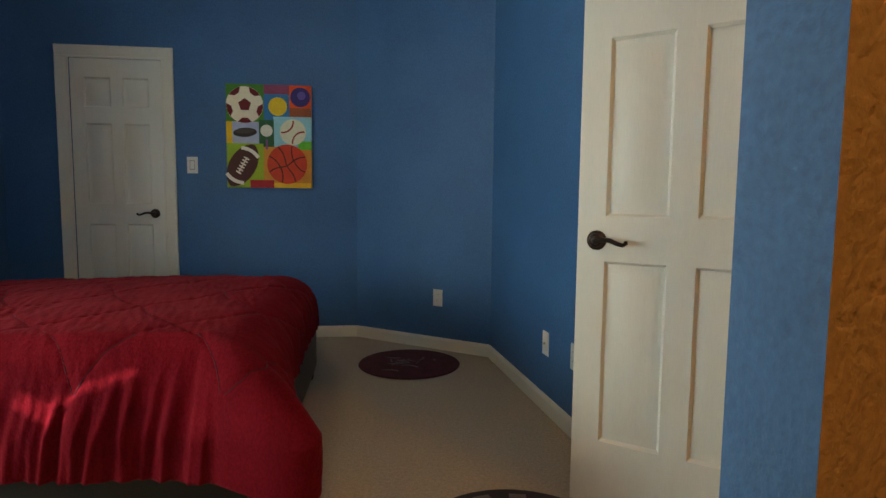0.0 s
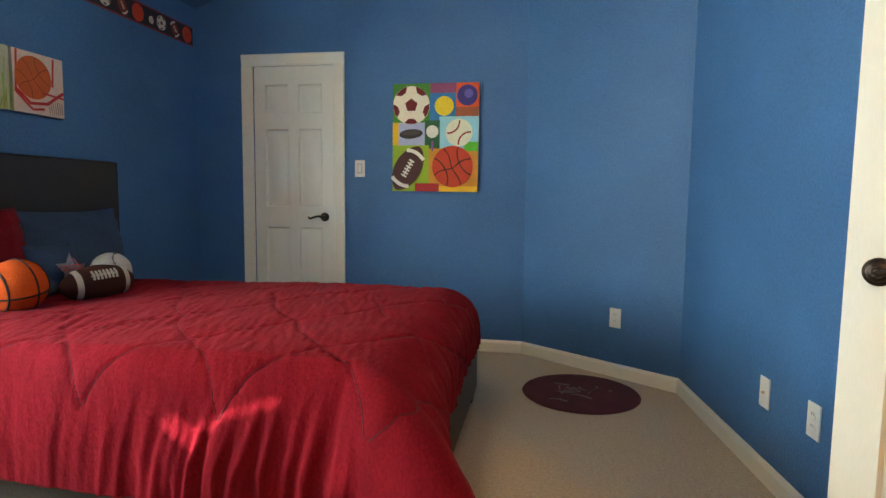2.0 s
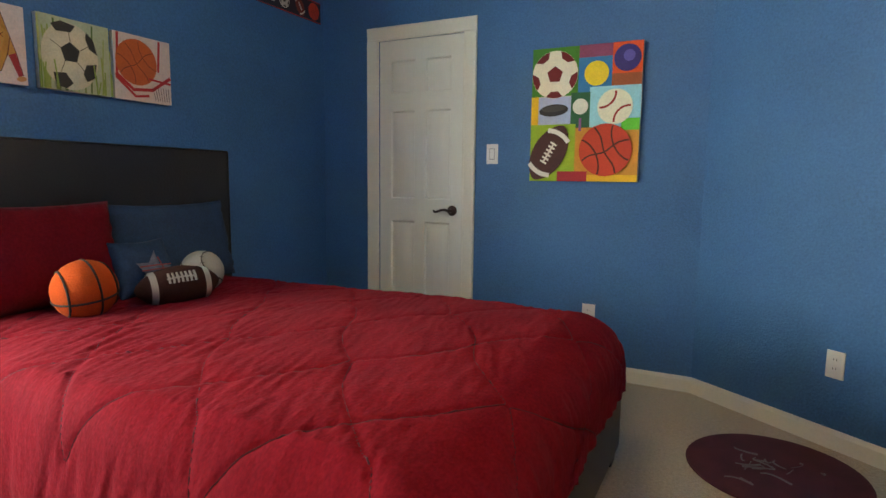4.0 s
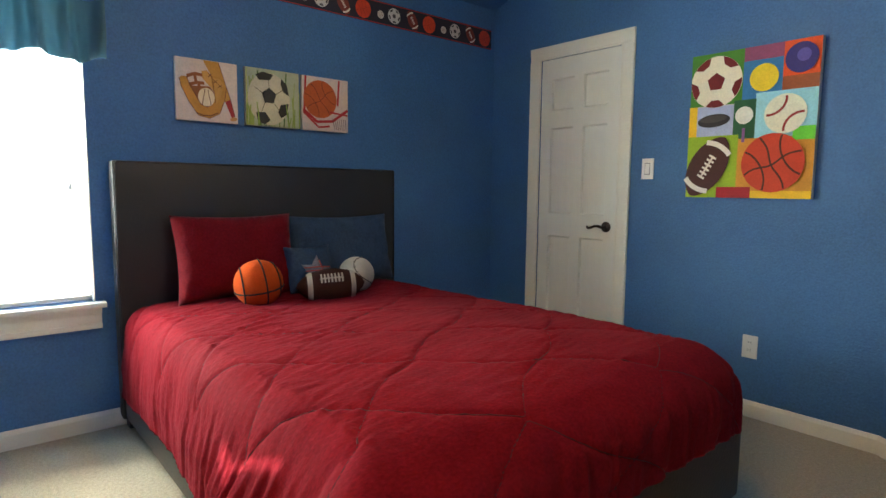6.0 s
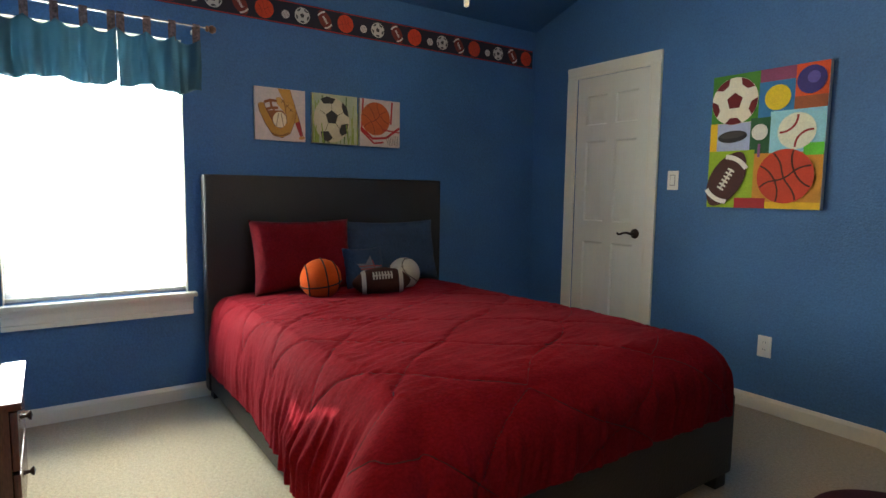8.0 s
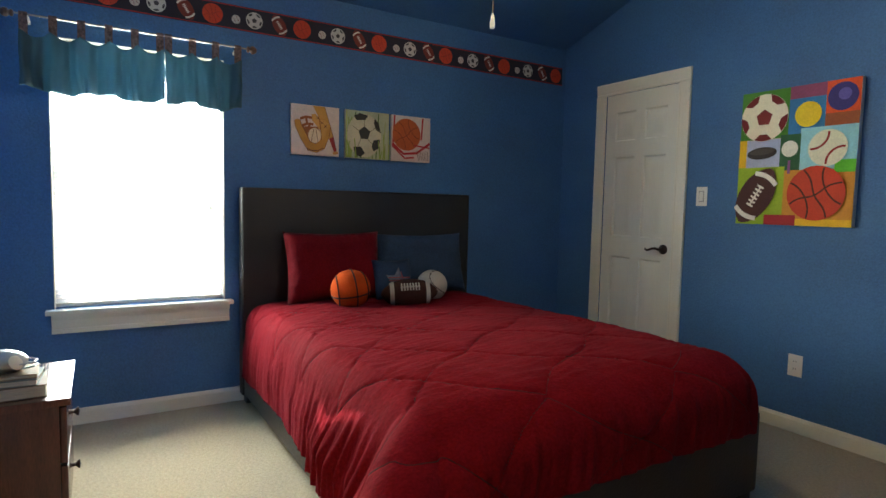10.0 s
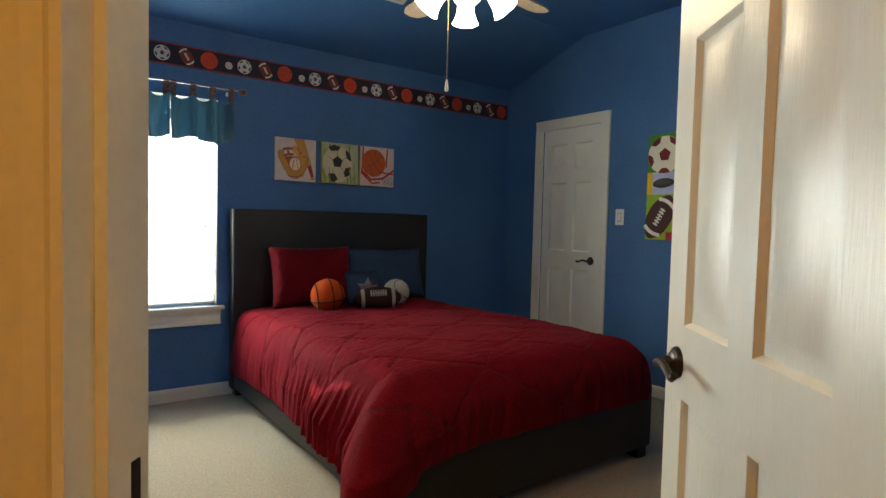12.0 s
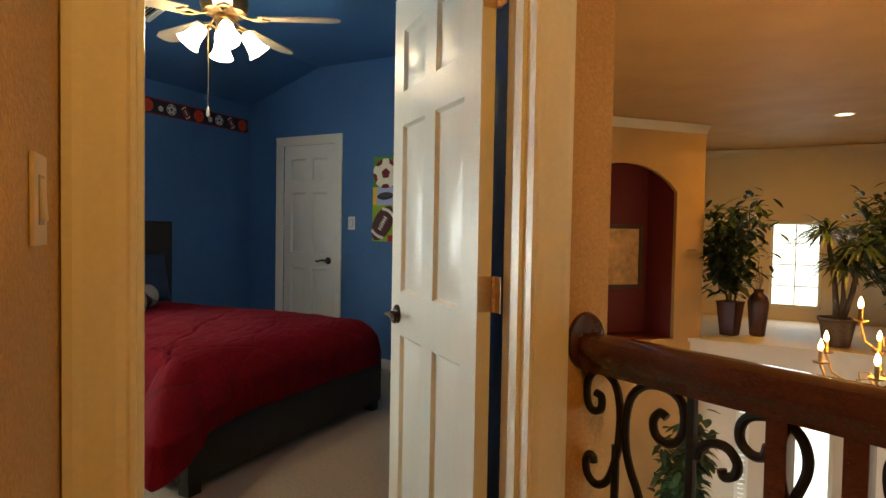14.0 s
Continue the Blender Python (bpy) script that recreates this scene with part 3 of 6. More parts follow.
for y in (0.98, 1.26, 1.54):
    bm = bmesh.new()
    tube(bm, [(-2.304, y, WIN[2] + 0.02), (-2.304, y, WIN[3] - 0.02)], 0.0012, 5)
    part("ladder_cord", bm, WHITE, blind)
bm = bmesh.new()
tube(bm, [(-2.296, 1.60, 1.90), (-2.296, 1.60, 1.16)], 0.0015, 5)
lathe(bm, [(0.002, 0.03), (0.007, 0.02), (0.009, 0.0)], 8, Matrix.Translation((-2.296, 1.60, 1.13)))
part("pull_cord", bm, WHITE, blind, "white pull cord with tassel")

WOOD_ROD = material("brown_wood_rod", (0.10, 0.045, 0.025), 0.4, vary=0.2, grain=60, patch=9)
rod = thing("curtain_rod", "thin pale curtain rod with brown wooden finials over the window", "curtain rod")
RX, RZ = -2.175, 2.032
bm = bmesh.new()
tube(bm, [(RX, 0.725, RZ + 0.003), (RX, 1.775, RZ + 0.003)], 0.0050, 12)
part("pole", bm, material("pale_steel_pole", (0.72, 0.70, 0.66), 0.22, 0.6, vary=0.05), rod, "thin pale metal pole")
for y, s in ((0.725, -1), (1.775, 1)):
    bm = bmesh.new()
    lathe(bm, [(0.010, 0), (0.016, 0.004), (0.016, 0.012), (0.011, 0.016), (0.020, 0.024), (0.022, 0.036), (0.014, 0.05), (0.0, 0.056)], 14, pose(RX, y, RZ, -90 * s))
    part("finial", bm, WOOD_ROD, rod)
    bm = bmesh.new()
    box(bm, WX, RX + 0.012, y - s * 0.05 - 0.008, y - s * 0.05 + 0.008, RZ - 0.022, RZ - 0.004, 0.002)
    part("bracket", bm, WHITE, rod, "white bracket")

PLAID = material("plaid_tab_cotton", (0.13, 0.085, 0.075), 0.85, vary=0.5, grain=90, patch=40)
cloth = bpy.data.materials.new("teal_valance_cotton")
cloth.use_nodes = True
nt = cloth.node_tree
tr, ad, nz, cr = (nt.nodes.new(n) for n in ("ShaderNodeBsdfTranslucent", "ShaderNodeMixShader", "ShaderNodeTexNoise", "ShaderNodeValToRGB"))
nz.inputs["Scale"].default_value = 160
cr.color_ramp.elements[0].color, cr.color_ramp.elements[1].color = (0.065, 0.130, 0.165, 1), (0.10, 0.185, 0.225, 1)
nt.links.new(nz.outputs["Fac"], cr.inputs[0])
nt.links.new(cr.outputs[0], nt.nodes["Principled BSDF"].inputs["Base Color"])
nt.links.new(cr.outputs[0], tr.inputs[0])
nt.nodes["Principled BSDF"].inputs["Roughness"].default_value = 0.85
ad.inputs[0].default_value = 0.55
nt.links.new(nt.nodes["Principled BSDF"].outputs[0], ad.inputs[1])
nt.links.new(tr.outputs[0], ad.inputs[2])
nt.links.new(ad.outputs[0], nt.nodes["Material Output"].inputs[0])


def valance(y0, y1, tabs, seed):
    th = thing("valance", "teal cotton tab-top valance hanging over the window", "valance", "valance panels")
    verts, faces = [], []
    nx, nz_ = 160, 22
    step = (y1 - y0) / tabs
    for i in range(nx + 1):
        y = y0 + (y1 - y0) * i / nx
        sag = 0.030 * abs(math.sin(math.pi * (y - y0) / step)) if tabs else 0
        for j in range(nz_ + 1):
            v = j / nz_
            z = (1.966 - sag) * (1 - v) + (1.690 + 0.012 * noise.noise(Vector((y * 9, seed, 1))) - 0.012 * math.sin(y * 21 + seed)) * v
            x = RX + 0.004 + (0.030 * math.sin(y * 52 + 2.5 * noise.noise(Vector((y * 5, seed, 0)))) + 0.014 * noise.noise(Vector((y * 23, v * 1.5, seed))) + 0.011 * math.sin(y * 118 + 3.0 * noise.noise(Vector((y * 9, v, seed + 2))))) * (0.35 + 0.65 * v)
            verts.append((x, y + 0.010 * noise.noise(Vector((y * 12, v * 2, seed + 4))) * v, z))
    for i in range(nx):
        for j in range(nz_):
            a = i * (nz_ + 1) + j
            faces.append((a, a + nz_ + 1, a + nz_ + 2, a + 1))
    me = bpy.data.meshes.new("panel")
    me.from_pydata(verts, [], faces)
    me.materials.append(cloth)
    for p in me.polygons:
        p.use_smooth = True
    ob = new("panel", me)
    ob.modifiers.new("thick", "SOLIDIFY").thickness = 0.0015
    ob.parent = th
    for k in range(tabs + 1):
        y = y0 + 0.018 + (y1 - y0 - 0.036) * k / tabs
        bm = bmesh.new()
        pts = [(RX + 0.006, 1.945), (RX + 0.013, 2.00), (RX + 0.013, 2.035), (RX, 2.047), (RX - 0.013, 2.035), (RX - 0.013, 2.00), (RX - 0.004, 1.945)]
        rows = [[bm.verts.new((x, yy, z)) for x, z in pts] for yy in (y - 0.017, y + 0.017)]
        for q in range(len(pts) - 1):
            bm.faces.new((rows[0][q], rows[0][q + 1], rows[1][q + 1], rows[1][q]))
        part("tab", bm, PLAID, th, "brown plaid hanging tab")


valance(0.742, 1.3555, 5, 1.0)
valance(1.3590, 1.745, 3, 5.0)


# ---- flat printed and painted pictures ----
def paint(r, g, b):
    key = "paint_%d_%d_%d" % (r, g, b)
    return material(key, rgb(r, g, b), 0.75, vary=0.09, grain=120, patch=18, bump=0.12, bump_scale=200)


class Picture:
    """Flat shapes on a canvas: x to the right and y up in metres from its lower left corner, one part a colour and layer."""

    def __init__(self, parent, m):
        self.parent, self.m, self.level = parent, m, 0.0012

    def poly(self, pts, colour, name="painted_shape"):
        bm = bmesh.new()
        bm.faces.new([bm.verts.new(self.m @ Vector((x, y, self.level))) for x, y in pts])
        self.level += 0.00035
        ob = part(name, bm, paint(*colour), self.parent, smooth=False)
        return ob

    def rect(self, x0, y0, x1, y1, colour):
        self.poly([(x0, y0), (x1, y0), (x1, y1), (x0, y1)], colour, "painted_block")

    def oval(self, x, y, rx, ry, colour, turn=0.0, name="painted_ball", n=28):
        c, s = math.cos(radians(turn)), math.sin(radians(turn))
        self.poly([(x + rx * math.cos(a) * c - ry * math.sin(a) * s, y + rx * math.cos(a) * s + ry * math.sin(a) * c) for a in (2 * math.pi * k / n for k in range(n))], colour, name)

    def lens(self, x, y, rx, ry, colour, turn):
        c, s = math.cos(radians(turn)), math.sin(radians(turn))
        pts = []
        for k in range(32):
            a = 2 * math.pi * k / 32
            px = rx * math.cos(a)
            py = ry * math.copysign(abs(math.sin(a)) ** 1.25, math.sin(a))
            pts.append((x + px * c - py * s, y + px * s + py * c))
        self.poly(pts, colour, "painted_football")

    def stroke(self, pts, width, colour, name="painted_line"):
        left, right = [], []
        for i, p in enumerate(pts):
            a, b = Vector(pts[max(i - 1, 0)]), Vector(pts[min(i + 1, len(pts) - 1)])
            d = (b - a).normalized()
            n = Vector((-d.y, d.x)) * width / 2
            left.append(Vector(p) + n), right.append(Vector(p) - n)
        bm = bmesh.new()
        lv = [bm.verts.new(self.m @ Vector((*p, self.level))) for p in left]
        rv = [bm.verts.new(self.m @ Vector((*p, self.level))) for p in right]
        for i in range(len(pts) - 1):
            bm.faces.new((lv[i], rv[i], rv[i + 1], lv[i + 1]))
        self.level += 0.00035
        part(name, bm, paint(*colour), self.parent, smooth=False)

    def arc(self, x, y, r, a0, a1, width, colour, squash=1.0):
        self.stroke([(x + r * math.cos(radians(a0 + (a1 - a0) * k / 14)), y + squash * r * math.sin(radians(a0 + (a1 - a0) * k / 14))) for k in range(15)], width, colour)

    def soccer(self, x, y, r, light, dark):
        self.oval(x, y, r, r, light)
        k36 = 0.36 if r > 0.1 else 0.30
        self.poly([(x + r * k36 * math.cos(radians(90 + 72 * k)), y + r * k36 * math.sin(radians(90 + 72 * k))) for k in range(5)], dark, "painted_patch")
        for k in range(5):
            a = 54 + 72 * k
            self.poly([(x + r * (0.99 if r > 0.1 else 0.88) * math.cos(radians(a + d)), y + r * (0.99 if r > 0.1 else 0.88) * math.sin(radians(a + d))) for d in (-22, -11, 0, 11, 22)]
                      + [(x + r * (0.72 if r > 0.1 else 0.66) * math.cos(radians(a + d)), y + r * (0.72 if r > 0.1 else 0.66) * math.sin(radians(a + d))) for d in (12, -12)], dark, "painted_patch")

    def basketball(self, x, y, r, colour, line, w, turn=20):
        self.oval(x, y, r, r, colour)
        c, s = math.cos(radians(turn)), math.sin(radians(turn))

        def put(pts):
            pts = [(u, v) if math.hypot(u, v) < 0.96 else (u * 0.96 / math.hypot(u, v), v * 0.96 / math.hypot(u, v)) for u, v in pts]
            self.stroke([(x + r * (u * c - v * s), y + r * (u * s + v * c)) for u, v in pts], w, line)

        put([(-0.97 + 1.94 * k / 10, 0.06 * math.sin(k)) for k in range(11)])
        put([(0.05 * math.sin(k), -0.97 + 1.94 * k / 10) for k in range(11)])
        put([(-0.92 + 0.55 * math.cos(radians(a)), 0.85 * math.sin(radians(a))) for a in range(-70, 71, 14)])
        put([(0.92 - 0.55 * math.cos(radians(a)), 0.85 * math.sin(radians(a))) for a in range(-70, 71, 14)])

    def football(self, x, y, rx, ry, turn, brown, white):
        self.lens(x, y, rx, ry, brown, turn)
        c, s = math.cos(radians(turn)), math.sin(radians(turn))

        def at(u, v):
            return (x + u * c - v * s, y + u * s + v * c)

        for u in (-0.62, 0.62):
            hw = ry * (1 - u * u) ** 0.6 * 0.97
            self.stroke([at(rx * (u + 0.10 * math.copysign(1, u) * (1 - (v / 4) ** 2)), hw * v / 4) for v in range(-4, 5)], rx * 0.15, white)
        self.stroke([at(-rx * 0.38, 0), at(rx * 0.38, 0)], ry * 0.10, white)
        for k in range(6):
            u = rx * (-0.34 + 0.136 * k)
            self.stroke([at(u, -ry * 0.22), at(u, ry * 0.22)], ry * 0.11, white)

    def baseball(self, x, y, r, colour, stitch, w, turn=0):
        self.oval(x, y, r, r, colour)
        for side in (0, 180):
            cx, cy = x + 1.15 * r * math.cos(radians(turn + side)), y + 1.15 * r * math.sin(radians(turn + side))
            self.arc(cx, cy, r * 0.85, turn + side + 180 - 50, turn + side + 180 + 50, w, stitch)


def canvas(name, w, h, deep, m, label, group=""):
    th = thing(name, label, "wall art", group)
    bm = bmesh.new()
    box(bm, 0, w, 0, h, -deep, 0, 0.002, m)
    part("canvas", bm, material("white_canvas", (0.62, 0.58, 0.52), 0.85, vary=0.05, grain=400, bump=0.2), th)
    return th, Picture(th, m)


art, pic = canvas("wall_art", 0.600, 0.737, 0.030, Matrix.Translation((-0.756, NY - 0.032, 1.121)) @ pose(0, 0, 0, 90), "large colourful canvas painting of sports balls on the blue wall")
W_, H_ = 0.600, 0.737


def block(u0, v0, u1, v1, c):
    pic.rect(u0 * W_, (1 - v1) * H_, u1 * W_, (1 - v0) * H_, c)


for row in ((0, 0, 0.44, 0.36, (70, 135, 40)), (0.44, 0, 0.75, 0.09, (140, 68, 100)), (0.74, 0, 1, 0.22, (222, 82, 30)), (0.74, 0.22, 1, 0.305, (150, 80, 45)),
            (0.44, 0.09, 0.74, 0.36, (48, 118, 172)), (0.55, 0.305, 1, 0.60, (150, 208, 218)), (0.38, 0.34, 0.555, 0.64, (42, 95, 60)), (0.07, 0.365, 0.38, 0.57, (170, 180, 210)),
            (0, 0.36, 0.07, 0.67, (235, 190, 30)), (0, 0.57, 0.43, 1, (150, 182, 38)), (0.43, 0.60, 1, 0.95, (206, 142, 48)), (0.84, 0.54, 1, 0.625, (98, 192, 48)),
            (0.54, 0.95, 1, 1, (232, 186, 38)), (0.27, 0.925, 0.55, 1, (168, 38, 45))):
    block(*row)
pic.soccer(0.22 * W_, 0.80 * H_, 0.130, (232, 226, 200), (112, 24, 28))
pic.oval(0.605 * W_, 0.79 * H_, 0.066, 0.066, (228, 198, 40))
pic.oval(0.87 * W_, 0.885 * H_, 0.070, 0.070, (55, 45, 112))
pic.oval(0.885 * W_, 0.90 * H_, 0.030, 0.030, (92, 84, 160))
pic.oval(0.22 * W_, 0.535 * H_, 0.083, 0.033, (48, 44, 44), 4)
pic.oval(0.22 * W_, 0.547 * H_, 0.070, 0.018, (70, 64, 62), 4)
pic.stroke([(0.472 * W_, 0.375 * H_), (0.472 * W_, 0.47 * H_)], 0.014, (135, 90, 140))
pic.oval(0.47 * W_, 0.555 * H_, 0.043, 0.043, (225, 222, 205))
pic.baseball(0.78 * W_, 0.545 * H_, 0.093, (226, 224, 196), (150, 34, 26), 0.011, 135)
pic.football(0.185 * W_, 0.215 * H_, 0.170, 0.094, 60, (75, 40, 34), (232, 228, 214))
pic.basketball(0.71 * W_, 0.232 * H_, 0.142, (196, 62, 34), (78, 38, 24), 0.009, 25)

CW, CZ = 0.302, 1.476
mats3 = [Matrix.Translation((WX + 0.024, y, CZ)) @ pose(0, 0, 0, 90, 0, 90) for y in (2.048, 2.394, 2.716)]
c1, p1 = canvas("wall_art", CW, CW, 0.022, mats3[0], "small square canvas print of a glove, ball and bat", "three sports canvases over the headboard")
p1.rect(0, 0, CW, CW, (214, 196, 184))


def g(pts):
    return [(u * CW, (1 - v) * CW) for u, v in pts]


OCHRE, DKB = (196, 140, 60), (104, 58, 34)
p1.poly(g(((0.44, 0.005), (0.685, 0.005), (0.876, 0.60), (0.787, 0.645))), (200, 146, 66), "painted_bat")
p1.poly(g(((0.787, 0.645), (0.876, 0.60), (0.945, 0.88), (0.895, 0.91))), (164, 46, 44), "painted_grip")
p1.oval(0.925 * CW, 0.075 * CW, 0.062 * CW, 0.034 * CW, (198, 140, 82), 12)
p1.stroke(g(((0.69, 0.01), (0.78, 0.29), (0.88, 0.60), (0.95, 0.88))), 0.0028, DKB)
p1.poly(g(((0.056, 0.335), (0.10, 0.30), (0.169, 0.30), (0.22, 0.44), (0.303, 0.58), (0.382, 0.727), (0.494, 0.765), (0.596, 0.664), (0.607, 0.496), (0.52, 0.40), (0.425, 0.30), (0.41, 0.185),
           (0.494, 0.165), (0.56, 0.23), (0.68, 0.25), (0.764, 0.295), (0.81, 0.425), (0.775, 0.632), (0.685, 0.858), (0.517, 0.945), (0.337, 0.907), (0.19, 0.69), (0.079, 0.453))), OCHRE, "painted_glove")
p1.poly(g(((0.225, 0.44), (0.30, 0.58), (0.38, 0.725), (0.49, 0.762), (0.59, 0.665), (0.60, 0.50), (0.53, 0.42), (0.36, 0.43))), (150, 92, 48), "painted_palm")
for run, w in ((((0.175, 0.29), (0.30, 0.24), (0.42, 0.25)), 0.016), (((0.22, 0.42), (0.33, 0.38), (0.45, 0.38)), 0.016), (((0.30, 0.25), (0.31, 0.33), (0.33, 0.40)), 0.014), (((0.36, 0.40), (0.37, 0.50)), 0.014)):
    p1.stroke(g(run), w, (150, 88, 46))
p1.poly(g(((0.42, 0.19), (0.49, 0.175), (0.555, 0.26), (0.585, 0.47), (0.53, 0.41), (0.44, 0.32))), (212, 160, 84), "painted_finger")
p1.poly(g(((0.60, 0.27), (0.70, 0.28), (0.77, 0.36), (0.70, 0.60), (0.63, 0.70), (0.62, 0.48))), (206, 152, 74), "painted_finger")
for run in (((0.06, 0.34), (0.08, 0.46), (0.19, 0.69), (0.337, 0.907), (0.517, 0.945), (0.685, 0.858), (0.775, 0.632), (0.81, 0.425)), ((0.17, 0.30), (0.22, 0.44), (0.303, 0.58), (0.382, 0.727), (0.494, 0.765), (0.596, 0.664)), ((0.57, 0.25), (0.60, 0.47), (0.62, 0.68))):
    p1.stroke(g(run), 0.0028, DKB)
p1.stroke(g(((0.31, 0.87), (0.42, 0.905), (0.53, 0.905), (0.66, 0.84))), 0.005, DKB)
for u, v in ((0.54, 0.24), (0.625, 0.33), (0.70, 0.40)):
    p1.stroke(g(((u - 0.03, v - 0.03), (u + 0.03, v + 0.03))), 0.003, DKB)
    p1.stroke(g(((u - 0.03, v + 0.03), (u + 0.03, v - 0.03))), 0.003, DKB)
p1.oval(0.472 * CW, 0.396 * CW, 0.135 * CW, 0.150 * CW, (228, 210, 176))
for o in (-0.045, 0.05):
    p1.stroke(g([(0.472 + o + 0.02 * math.cos(k / 6 * math.pi) * (1 if o < 0 else -1), 0.604 + 0.13 * (k - 3) / 3) for k in range(7)]), 0.0035, (110, 60, 44))
c2, p2 = canvas("wall_art", CW, CW, 0.022, mats3[1], "small square canvas print of a soccer ball in grass", "three sports canvases over the headboard")
p2.rect(0, 0, CW, CW, (176, 184, 150))
rs = random.Random(4)
for k in range(26):
    x = rs.uniform(0.0, 0.30)
    p2.stroke([(x, 0.002), (min(0.30, max(0.002, x + rs.uniform(-0.02, 0.02))), rs.uniform(0.12, 0.30))], rs.uniform(0.004, 0.009), rs.choice(((110, 130, 60), (150, 165, 80), (90, 112, 58), (190, 196, 120))))
p2.oval(0.125, 0.145, 0.138 * 0.86, 0.138, (206, 196, 164))
for pts in ([(0.085, 0.175), (0.125, 0.205), (0.165, 0.175), (0.150, 0.125), (0.10, 0.125)], [(0.05, 0.265), (0.09, 0.285), (0.15, 0.275), (0.13, 0.245), (0.07, 0.24)],
            [(0.195, 0.26), (0.225, 0.23), (0.24, 0.17), (0.205, 0.19), (0.19, 0.23)], [(0.19, 0.12), (0.235, 0.13), (0.225, 0.07), (0.19, 0.05), (0.175, 0.08)], [(0.05, 0.07), (0.10, 0.075), (0.13, 0.035), (0.10, 0.01), (0.06, 0.02)]):
    p2.poly(pts, (52, 50, 44), "painted_patch")
for a, b in (((0.085, 0.175), (0.045, 0.20)), ((0.165, 0.175), (0.20, 0.20)), ((0.125, 0.205), (0.12, 0.245)), ((0.10, 0.125), (0.08, 0.075)), ((0.15, 0.125), (0.18, 0.09))):
    p2.stroke([a, b], 0.003, (80, 74, 56))
for k in range(10):
    x = rs.choice((rs.uniform(0.0, 0.07), rs.uniform(0.21, 0.30)))
    p2.stroke([(x, 0.002), (min(0.30, max(0.002, x + rs.uniform(-0.015, 0.015))), rs.uniform(0.05, 0.13))], 0.006, (140, 160, 72))
c3, p3 = canvas("wall_art", CW - 0.008, CW, 0.022, mats3[2], "small square canvas print of a ball over a red hoop", "three sports canvases over the headboard")
p3.rect(0, 0, CW - 0.008, CW, (208, 192, 182))
for a, b in (((0.022, 0.30), (0.012, 0.10)), ((0.235, 0.295), (0.225, 0.15))):
    p3.stroke([a, b], 0.012, (176, 40, 44))
p3.basketball(0.113, 0.178, 0.106, (184, 88, 38), (120, 52, 26), 0.004, 35)
p3.stroke([(0.005, 0.115), (0.09, 0.05), (0.19, 0.06), (0.29, 0.13)], 0.016, (172, 36, 42))
p3.stroke([(0.005, 0.10), (0.10, 0.02), (0.17, 0.03)], 0.012, (172, 36, 42))
p3.stroke([(0.17, 0.11), (0.29, 0.10)], 0.010, (172, 36, 42))
for k in range(7):
    p3.stroke([(0.19 + 0.014 * k, 0.075), (0.205 + 0.012 * k, 0.012)], 0.003, (70, 60, 58))

# wallpaper border
border = thing("wallpaper_border", "dark wallpaper border with a row of sports balls and red edges", "wallpaper border")
BZ0, BZ1, BYE = 2.155, 2.292, 4.222
mb = Matrix.Translation((WX + 0.0012, FY + 0.002, BZ0)) @ pose(0, 0, 0, 90, 0, 90)
pb = Picture(border, mb)
pb.level = 0.0
LB, HB = BYE - FY - 0.002, BZ1 - BZ0
pb.rect(0, 0, LB, HB, (34, 30, 44))
pb.rect(0, 0.003, LB, 0.008, (176, 44, 48))
pb.rect(0, HB - 0.008, LB, HB - 0.003, (176, 44, 48))
level = pb.level
P0, PERIOD = 4.150 - FY, 0.508
k = 0
while P0 - k * PERIOD > -0.3:
    x = P0 - k * PERIOD
    for o, kind in ((0.0, "basket"), (-0.137, "foot"), (-0.281, "soccer"), (-0.383, "base")):
        pb.level = level
        if not 0.06 < x + o < LB - 0.05:
            continue
        if kind == "basket":
            pb.basketball(x + o, HB / 2, 0.054, (205, 66, 34), (150, 44, 26), 0.002, 20)
        elif kind == "foot":
            pb.football(x + o, HB / 2, 0.064, 0.037, -58, (120, 50, 36), (225, 215, 200))
        elif kind == "soccer":
            pb.soccer(x + o, HB / 2, 0.047, (205, 202, 190), (74, 70, 68))
        else:
            pb.baseball(x + o, HB / 2 - 0.010, 0.024, (205, 196, 184), (150, 80, 70), 0.002, 30)
    k += 1


# ---- switches and outlets ----
PLATE = material("white_plastic_plate", (0.72, 0.70, 0.64), 0.35, vary=0.02, grain=40, bump=0)
# near-black colour that stands for the shade inside holes
HOLE_SHADE = material("hole_shade", (0.03, 0.03, 0.03), 0.6, bump=0)


